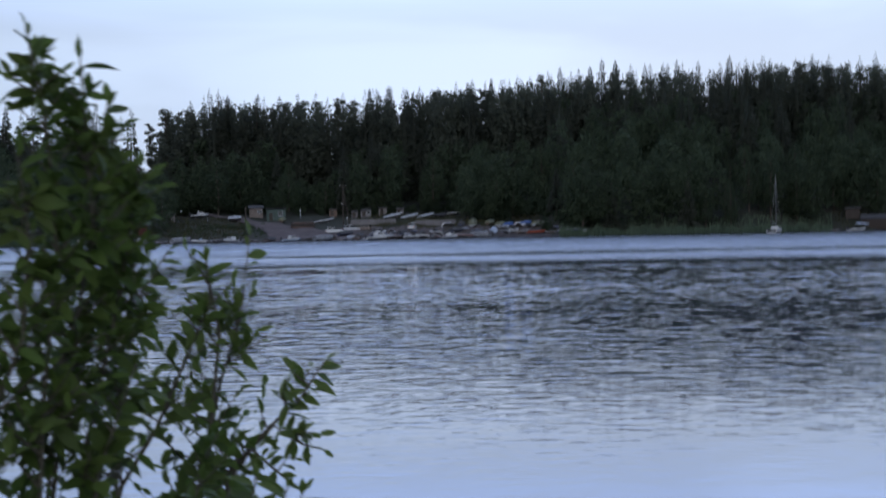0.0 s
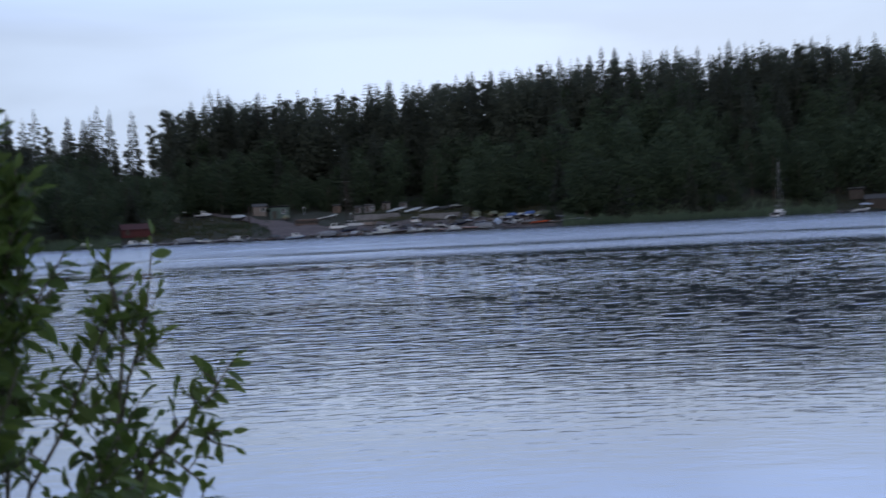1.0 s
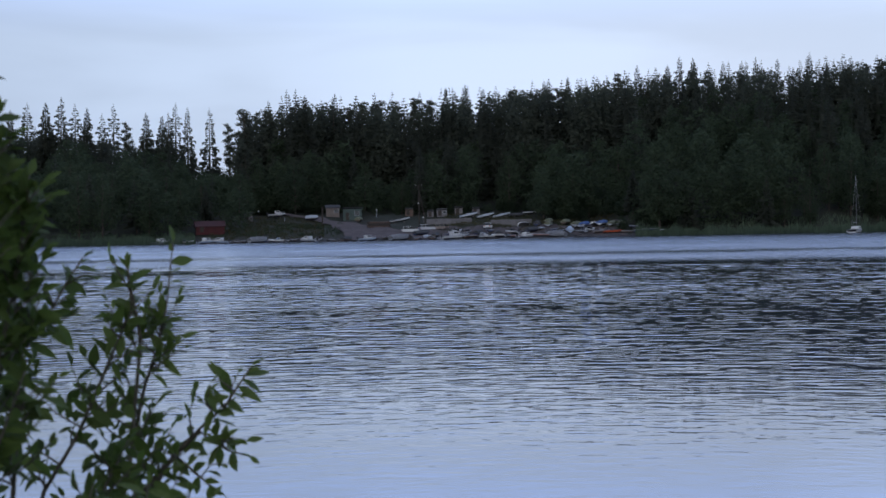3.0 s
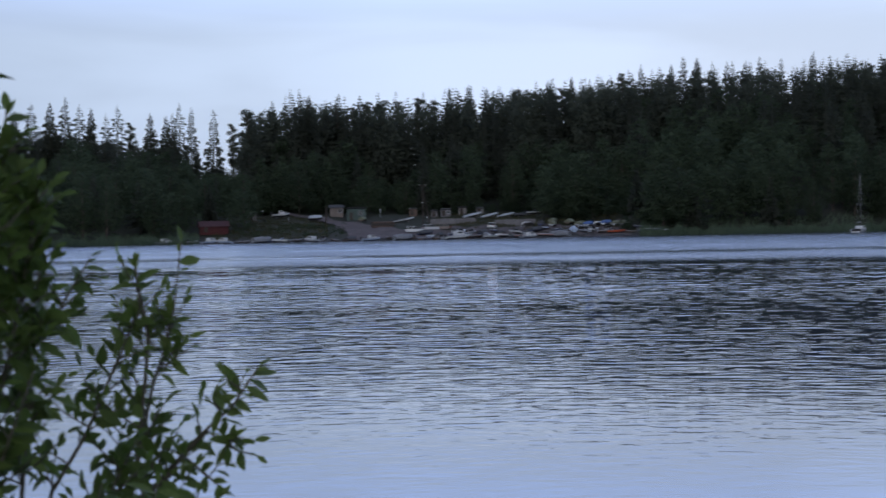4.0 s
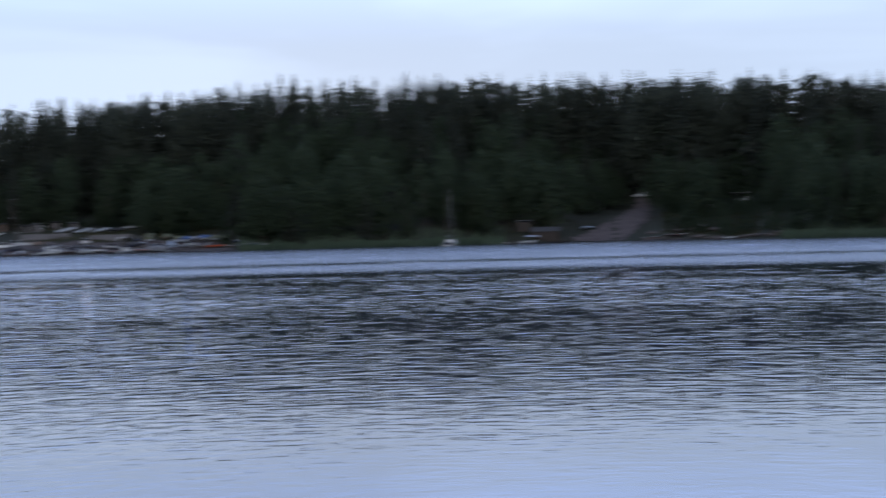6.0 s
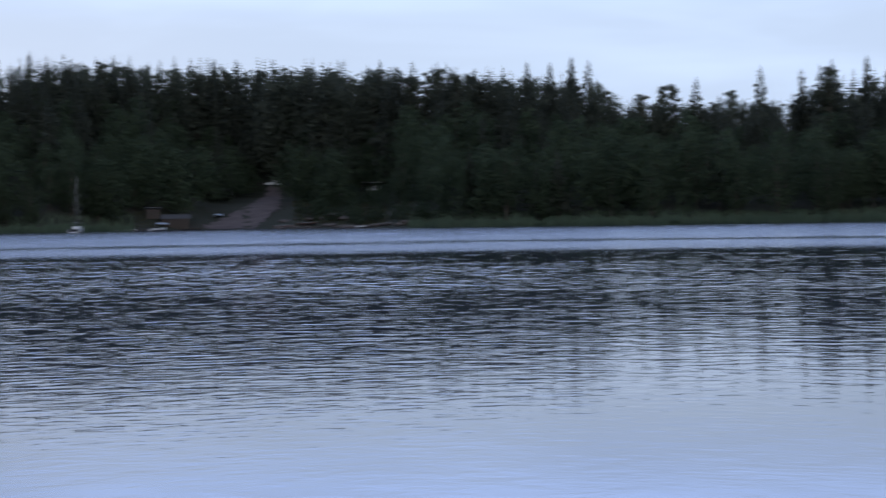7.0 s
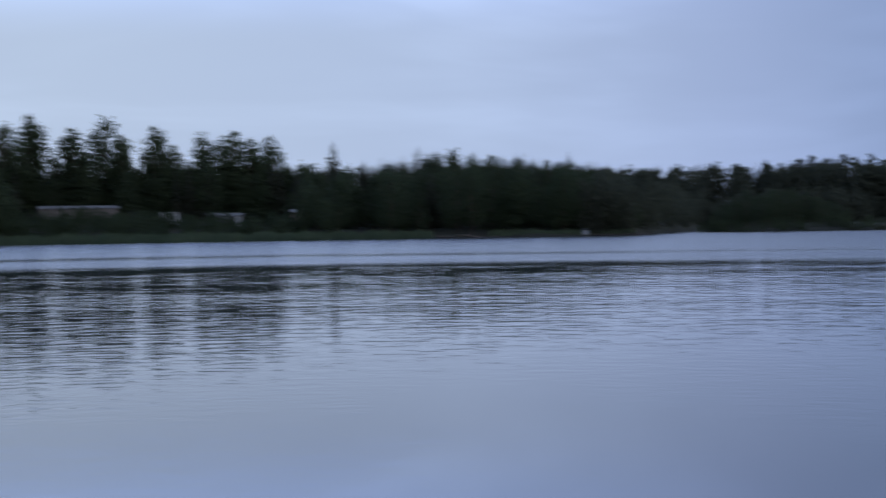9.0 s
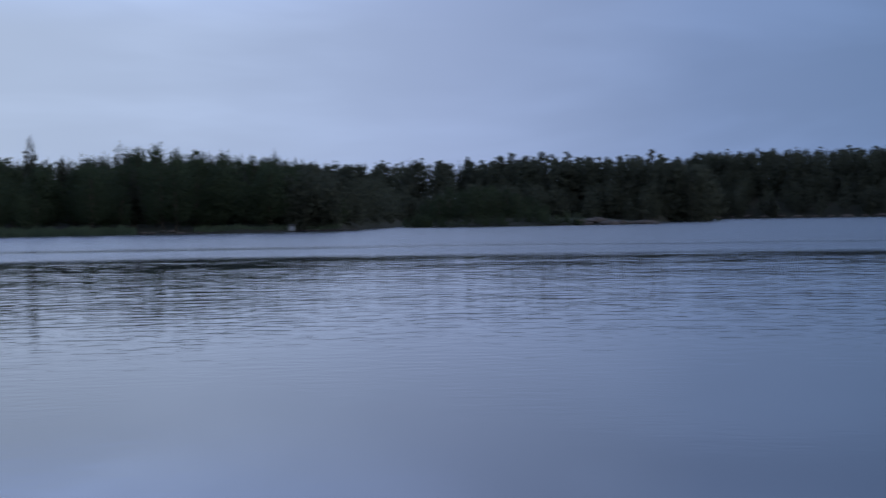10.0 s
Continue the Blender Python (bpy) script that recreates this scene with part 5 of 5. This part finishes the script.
# by the slip road
lay_up([(117.6, 332.5, 20)], "motor", (4.8, 1.9, 0.75), WHITE, "white motorboat moored beside the brown boathouse", group="boats by the slip road", lift=0.0)
lay_up([(123.0, 343.5, 15), (141.6, 355.0, 40)], "flip", (4.2, 1.6, 0.6), PALEBLUE, "overturned pale rowing boat above the waterline", roll=170, lift=0.75, group="boats by the slip road")
lay_up([(146.8, 327.0, -50), (149.6, 320.5, -55)], "row", (5.2, 1.7, 0.6), BROWN, "brown wooden rowing boat among the boulders", group="boats by the slip road", lift=0.1)
lay_up([(154.0, 303.8, -55)], "row", (5.4, 1.6, 0.55), WHITE, "long white rowing boat drawn up at the rocks", group="boats by the slip road", lift=0.1)


def sailing_boat():
    ob = boat("sail", 8.4, 2.7, 1.15, WHITE, "white sailing boat at anchor with a bare mast")
    part("foredeck", *deck(8.4, 2.7, 1.15, 0.25), WHITE, ob)
    c = part("cabin", *block(-0.8, 2.0, -0.8, 0.8, 1.15, 1.75, 0.15), WHITE, ob)
    for y in (-0.81, 0.80):
        part("side_window", *block(-0.4, 1.4, y, y + 0.01, 1.35, 1.58), CARGLASS, c)
    part("mast", *tube([(1.1, 0, 1.4), (1.1, 0, 7), (1.1, 0, 13.0)], [0.06, 0.055, 0.04], 8), LINER, ob, "bare aluminium mast")
    part("boom", *tube([(1.0, 0, 2.5), (-2.6, 0, 2.6)], [0.07, 0.06], 6), GREYHULL, ob)
    for p in ((-4.0, 0, 1.2), (4.1, 0, 1.3), (1.0, -1.2, 1.2), (1.0, 1.2, 1.2)):
        part("stay", *tube([p, (1.1, 0, 12.8)], [0.008, 0.008], 4), STEEL, ob)
    ob.matrix_basis = pose(96.5, 324.5, -0.35, 0, 0, 62)


sailing_boat()


# ---------------------------------------------------------------- cars
def car(label, paint, L=4.4, W=1.75, tall=1.45, van=False):
    ob = new("van" if van else "car")
    tagged(ob, label, "van" if van else "car")
    hood = 0.62 if van else 0.58
    body = [(-L / 2, 0.35), (-L / 2, 0.85), (-L / 2 + 0.1, tall * hood), (L / 2 - 1.0, tall * hood), (L / 2 - 0.1, 0.78), (L / 2, 0.6), (L / 2, 0.32), (L / 2 - 0.4, 0.24), (-L / 2 + 0.3, 0.24)]
    part("body", *prism(body, -W / 2, W / 2), paint, ob)
    c0 = -L / 2 + 0.12
    c1 = L / 2 - (0.7 if van else 1.05)
    glass = part("cabin_glass", *prism([(c0, tall * hood), (c0 + 0.25, tall - 0.06), (c1 - 0.75, tall - 0.06), (c1, tall * hood)], -W / 2 + 0.1, W / 2 - 0.1), CARGLASS, ob)
    part("roof", *prism([(c0 + 0.2, tall - 0.07), (c0 + 0.3, tall), (c1 - 0.85, tall), (c1 - 0.7, tall - 0.07)], -W / 2 + 0.08, W / 2 - 0.08), paint, ob)
    for x in (c0 + 0.15, (c0 + c1) / 2 - 0.2):
        for y in (-W / 2 + 0.075, W / 2 - 0.1):
            part("pillar", *prism([(x, tall * hood), (x + 0.12, tall - 0.05), (x + 0.22, tall - 0.05), (x + 0.12, tall * hood)], y, y + 0.025), paint, glass)
    for x in (-L / 2 + 0.85, L / 2 - 0.85):
        for y in (-W / 2 + 0.02, W / 2 - 0.22):
            v, f = tube([(x, y, 0.31), (x, y + 0.2, 0.31)], [0.31, 0.31], 14)
            wheel = part("wheel", v, f + [tuple(range(14))[::-1]], RUBBER, ob)
            v, f = tube([(x, y - 0.006, 0.31), (x, y + 0.206, 0.31)], [0.19, 0.19], 10)
            part("rim", v, f + [tuple(range(10))[::-1]], STEEL, wheel)
    for y in (-W / 2 + 0.08, W / 2 - 0.4):
        part("headlight", *block(L / 2 - 0.12, L / 2 - 0.02, y, y + 0.32, 0.6, 0.75), CARGLASS, ob)
        part("tail_light", *block(-L / 2 - 0.012, -L / 2 + 0.05, y, y + 0.25, 0.65, 0.83), ORANGE, ob)
    return ob


place(car("white hatchback parked on the gravel beach", CARWHITE, 4.1), 0.9, 357, 8)
place(car("silver car parked behind the beach", SILVER, 3.9), 4.8, 359, 20)
place(car("beige grey car parked behind the beach", BEIGE, 3.9), 7.7, 359.6, 160)
place(car("white estate car seen from behind", CARWHITE, 4.2, 1.7, 1.5), 19.3, 359, 80)
place(car("white car at the top of the slip road", CARWHITE, 4.3), 175.5, 399, 155)
place(car("silver car half hidden by scrub", SILVER, 4.4), 188.0, 360.5, 150)


# ---------------------------------------------------------------- sheds and huts
def shed(name, label, W, D, Hw, Hr, wall_mat, roof_mat, window=True, door=True, planks=True, flat=False, over=0.3):
    """Front towards -y. Board walls, a pitched or lean-to roof, door and window."""
    ob = new(name)
    tagged(ob, label, "caravan" if name == "caravan" else "building")
    t = 0.12
    wins = [(W * 0.12, W * 0.12 + min(1.0, W * 0.3))] if window else []
    front = [block(-W / 2, W / 2, -D / 2, -D / 2 + t, -0.6, Hw)]
    part("wall", *join(front), wall_mat, ob)
    part("wall", *block(-W / 2, W / 2, D / 2 - t, D / 2, -0.6, Hw), wall_mat, ob)
    top = Hw + (Hr if not flat else 0)
    for x in (-W / 2, W / 2 - t):
        side = [(-D / 2 + t, -0.6), (D / 2 - t, -0.6), (D / 2 - t, Hw), (0, top), (-D / 2 + t, Hw)]
        v, f = prism(side, x, x + t)
        part("wall", [(b, a, c) for a, b, c in v], f, wall_mat, ob)
    if planks:
        n = int(W / 0.28)
        for k in range(n):
            x = -W / 2 + W * (k + 0.5) / n
            part("batten", *block(x - 0.02, x + 0.02, -D / 2 - 0.025, -D / 2 + 0.01, -0.1, Hw - 0.02), wall_mat, ob)
    if flat:
        roof = prism([(-D / 2 - over, Hw + 0.32), (D / 2 + over, Hw + 0.02), (D / 2 + over, Hw + 0.14), (-D / 2 - over, Hw + 0.44)], -W / 2 - over, W / 2 + over)
    else:
        e = Hw - over * Hr / (D / 2)
        roof = prism([(-D / 2 - over, e), (0, Hw + Hr), (D / 2 + over, e), (D / 2 + over, e + 0.12), (0, Hw + Hr + 0.13), (-D / 2 - over, e + 0.12)], -W / 2 - over, W / 2 + over)
    part("roof", [(b, a, c) for a, b, c in roof[0]], roof[1], roof_mat, ob)
    for a, b in wins:
        w = part("window", *block(a, b, -D / 2 - 0.02, -D / 2 + 0.02, Hw * 0.45, Hw * 0.82), CARGLASS, ob)
        for x in (a - 0.08, b):
            part("window_frame", *block(x, x + 0.08, -D / 2 - 0.045, -D / 2 + 0.01, Hw * 0.45 - 0.08, Hw * 0.82 + 0.08), GREYHULL, w)
        part("window_sill", *block(a - 0.1, b + 0.1, -D / 2 - 0.08, -D / 2 + 0.01, Hw * 0.45 - 0.1, Hw * 0.45 - 0.01), GREYHULL, w)
    if door:
        d = part("door", *block(-W * 0.36, -W * 0.36 + 0.85, -D / 2 - 0.035, -D / 2 + 0.01, 0.02, min(Hw - 0.1, 1.95)), DARKWOOD, ob)
        part("door_handle", *block(-W * 0.36 + 0.7, -W * 0.36 + 0.8, -D / 2 - 0.08, -D / 2 - 0.03, 0.95, 1.0), STEEL, d)
    return ob


place(shed("boathouse", "red boarded boathouse with a red sheet roof", 6.6, 4.4, 1.4, 1.1, REDWOOD, REDROOF, window=False), -46.5, 360.5, 12)
place(shed("tool_shed", "small grey board shed on the mound", 2.2, 2.0, 1.6, 0.5, GREYWOOD, FELT, window=False, flat=True), -40.3, 389, 6)
place(shed("hut", "beige board hut with one dark window", 3.4, 3.0, 2.3, 0.6, BEIGE, FELT, door=False), -19.2, 398, 4, 0.2)
place(shed("green_shed", "grey-green board shed beside the gravel road", 4.8, 3.4, 2.9, 0.5, GREENWOOD, FELT, flat=True), -13.8, 391, 3, -0.1)
place(shed("storage_box", "reddish brown storage hut in the upper yard", 2.0, 2.0, 1.5, 0.3, BROWN, DULLROOF, window=False, planks=False, flat=True, over=0.1), 0.8, 396, 0)
place(shed("storage_box", "grey storage cabinet in the upper yard", 1.6, 1.6, 1.4, 0.3, CONCRETE, DULLROOF, window=False, planks=False, flat=True, over=0.08), 6.3, 393.4, 0)
place(shed("caravan", "dull grey caravan in the upper yard", 2.6, 4.0, 1.5, 0.3, CONCRETE, DULLROOF, planks=False, flat=True, over=0.05), 9.2, 393.5, 0, 0.1)
place(shed("storage_box", "grey board storage hut behind the boats", 2.0, 1.8, 1.7, 0.3, GREYWOOD, FELT, window=False, flat=True, over=0.1), 13.6, 393.5, 0)
place(shed("storage_box", "grey tin storage hut behind the boats", 1.8, 1.8, 1.4, 0.3, CONCRETE, DULLROOF, window=False, planks=False, flat=True, over=0.1), 18.1, 394, 0)
place(shed("brown_boathouse", "dark brown boathouse on piles at the water", 6.4, 5.0, 1.9, 0.9, DARKWOOD, FELT, window=False), 126.5, 345.0, -20, 0.3)
place(shed("lean_to", "dark brown lean-to with a pale roof edge beside the boathouse", 3.2, 3.6, 1.7, 0.4, DARKWOOD, DULLROOF, window=False, flat=True), 121.9, 347.5, -20, 0.3)
place(shed("hut", "pale hut among the trees above the rocks", 2.4, 2.4, 2.0, 0.5, PALEROOF, FELT, door=False), 183.0, 314.5, -30)
place(shed("storage_box", "grey storage box beside the slip road", 1.6, 1.6, 1.3, 0.3, CONCRETE, PALEROOF, window=False, planks=False, flat=True, over=0.05), 173.5, 352.1, -28)


def carport():
    ob = new("carport")
    tagged(ob, "open carport with a thin pale roof", "shelter")
    part("roof", *block(-2.9, 2.9, -1.6, 1.6, 2.3, 2.42, 0.02), WHITE, ob)
    for x in (-2.7, 2.7):
        for y in (-1.4, 1.4):
            part("post", *block(x - 0.05, x + 0.05, y - 0.05, y + 0.05, -0.4, 2.3), GREYWOOD, ob)
    place(ob, 188.0, 361.0, -28)


carport()


def pier(label, L, W, posts, mat):
    ob = new("pier")
    tagged(ob, label, "pier")
    n = int(L / 0.5)
    for k in range(n):
        x = -L / 2 + L * (k + 0.5) / n
        part("plank", *block(x - 0.23, x + 0.23, -W / 2, W / 2, 0.38, 0.44), mat, ob)
    for y in (-W / 2 + 0.1, W / 2 - 0.2):
        part("beam", *block(-L / 2, L / 2, y, y + 0.1, 0.2, 0.375), DARKWOOD, ob)
    for k in range(posts):
        x = -L / 2 + 0.3 + (L - 0.6) * k / (posts - 1)
        for y in (-W / 2 - 0.07, W / 2 + 0.07):
            part("post", *tube([(x, y, -2.0), (x, y, 0.75)], [0.07, 0.065], 7), DARKWOOD, ob)
    return ob


p = pier("low grey floating pier with a white hut end", 14.0, 1.6, 5, GREYWOOD)
p.matrix_basis = pose(351.0, 94.5, -0.05, 0, 0, -88)
p = pier("low white landing stage beside the sailing boat", 6.5, 1.4, 3, WHITE)
p.matrix_basis = pose(110.5, 333.5, -0.1, 0, 0, -20)
p = pier("dark timber landing under the boathouse", 6.0, 2.0, 3, DARKWOOD)
p.matrix_basis = pose(127.5, 339.0, 0.0, 0, 0, -20)
place(shed("pump_house", "small pale hut at the head of the pier", 1.2, 1.2, 1.0, 0.2, GREYHULL, DULLROOF, window=False, door=False, planks=False, flat=True, over=0.05), 350.8, 103.0, -80, 0.3, z=0.1)

# ---------------------------------------------------------------- pole, walls, posts, clutter


def utility_pole():
    ob = new("utility_pole")
    tagged(ob, "tall wooden utility pole with a crossarm and stay", "pole")
    part("pole", *tube([(0, 0, -0.5), (0, 0, 5), (0, 0, 9.9)], [0.16, 0.13, 0.10], 8), DARKWOOD, ob)
    part("brace", *tube([(1.7, 0, -0.5), (0.9, 0, 4.0), (0.08, 0, 8.0)], [0.13, 0.11, 0.09], 8), DARKWOOD, ob)
    arm = part("crossarm", *block(-0.9, 0.9, -0.07, 0.07, 9.45, 9.6), DARKWOOD, ob)
    for x in (-0.75, 0, 0.75):
        part("insulator", *tube([(x, 0, 9.6), (x, 0, 9.72), (x, 0, 9.85)], [0.03, 0.06, 0.04], 8), WHITE, arm)
    lamp = part("lamp_head", *block(-0.28, 0.02, -0.28, -0.08, 5.2, 5.42, 0.04), WHITE, ob)
    part("lamp_arm", *tube([(0, 0, 5.3), (-0.1, -0.15, 5.36)], [0.03, 0.03], 6), STEEL, lamp)
    place(ob, 3.2, 373, 0)


utility_pole()


def yard_wall(points, h):
    """Concrete retaining wall of cast panels."""
    ob = new("retaining_wall")
    tagged(ob, "grey stained concrete retaining wall in the yard", "wall")
    (x0, y0), (x1, y1) = points
    L = math.hypot(x1 - x0, y1 - y0)
    n = max(2, int(L / 2.4))
    for k in range(n):
        a, b = L * k / n, L * (k + 1) / n - 0.03
        part("panel", *block(a, b, -0.15, 0.15, -0.8, h + 0.06 * (k % 2), 0.015), CONCRETE, ob)
    ob.matrix_basis = pose(x0, y0, float(ground_z((x0 + x1) / 2, (y0 + y1) / 2)), 0, 0, math.degrees(math.atan2(y1 - y0, x1 - x0)))


yard_wall([(5.0, 372.5), (16.0, 370.5)], 1.5)
yard_wall([(20.5, 369.5), (30.5, 368.5)], 1.6)


def post(x, y, h, label, mat, r=0.07, cap=False):
    ob = new("post")
    tagged(ob, label, "post")
    part("shaft", *tube([(0, 0, -0.3), (0, 0, h)], [r, r * 0.9], 8), mat, ob)
    if cap:
        part("lantern", *block(-0.17, 0.17, -0.17, 0.17, h, h + 0.35, 0.04), WHITE, ob)
    place(ob, x, y, 0)


post(-20.9, 380, 4.2, "dark wooden post beside the gravel road", DARKWOOD, 0.2)
post(-30.6, 384, 1.1, "pale marker post on the mound", GREYHULL, 0.06)
post(-7.6, 392, 1.6, "pale post beside the shrubs", GREYHULL, 0.08, True)
post(-42.5, 391, 2.9, "post with a white lantern by the tool shed", DARKWOOD, 0.06, True)
post(-37.8, 391, 2.5, "post with a white lantern on the mound", DARKWOOD, 0.06, True)
post(4.2, 375.5, 1.2, "post with a white notice board", GREYWOOD, 0.06, True)
post(161.7, 395, 1.6, "pale post beside the slip road", GREYHULL, 0.08)


def timber_pile():
    ob = new("timber_pile")
    tagged(ob, "pile of dark brown logs and boards beside the road", "wood pile")
    r = random.Random(9)
    for row, n in enumerate((7, 6, 5, 3)):
        for k in range(n):
            y = (k - (n - 1) / 2) * 0.42 + r.uniform(-0.04, 0.04)
            z = 0.2 + row * 0.36
            v, f = tube([(-2.6 + r.uniform(-0.3, 0.3), y, z), (2.5 + r.uniform(-0.4, 0.4), y + r.uniform(-0.1, 0.1), z)], [0.2, 0.17], 8)
            part("log", v, f + [tuple(range(8))[::-1]], DARKWOOD if (k + row) % 3 else BROWN, ob)
    place(ob, -6.5, 364.5, 8)


timber_pile()


# ---------------------------------------------------------------- behind the eastern reeds
place(shed("long_shed", "long low shed with a pale sheet roof behind the scrub", 19.0, 5.0, 2.0, 0.6, GREYWOOD, DULLROOF, window=False, door=False, planks=False), 319.0, 225.0, -55, 1.0)
place(shed("caravan", "white caravan behind the reeds", 4.6, 2.2, 2.1, 0.3, PALEROOF, PALEROOF, planks=False, flat=True, over=0.05), 323.5, 201.5, -58, 0.9)
place(shed("storage_tent", "pale grey tarpaulin storage tent behind the scrub", 8.4, 4.0, 1.9, 0.6, GREYHULL, DULLROOF, window=False, door=False, planks=False), 336.0, 193.0, -60, 1.0)
place(shed("hut", "small hut with a white roof on the wooded slope", 2.6, 2.6, 2.0, 0.5, BEIGE, PALEROOF, door=False), 353.0, 181.5, -62, 2.5)
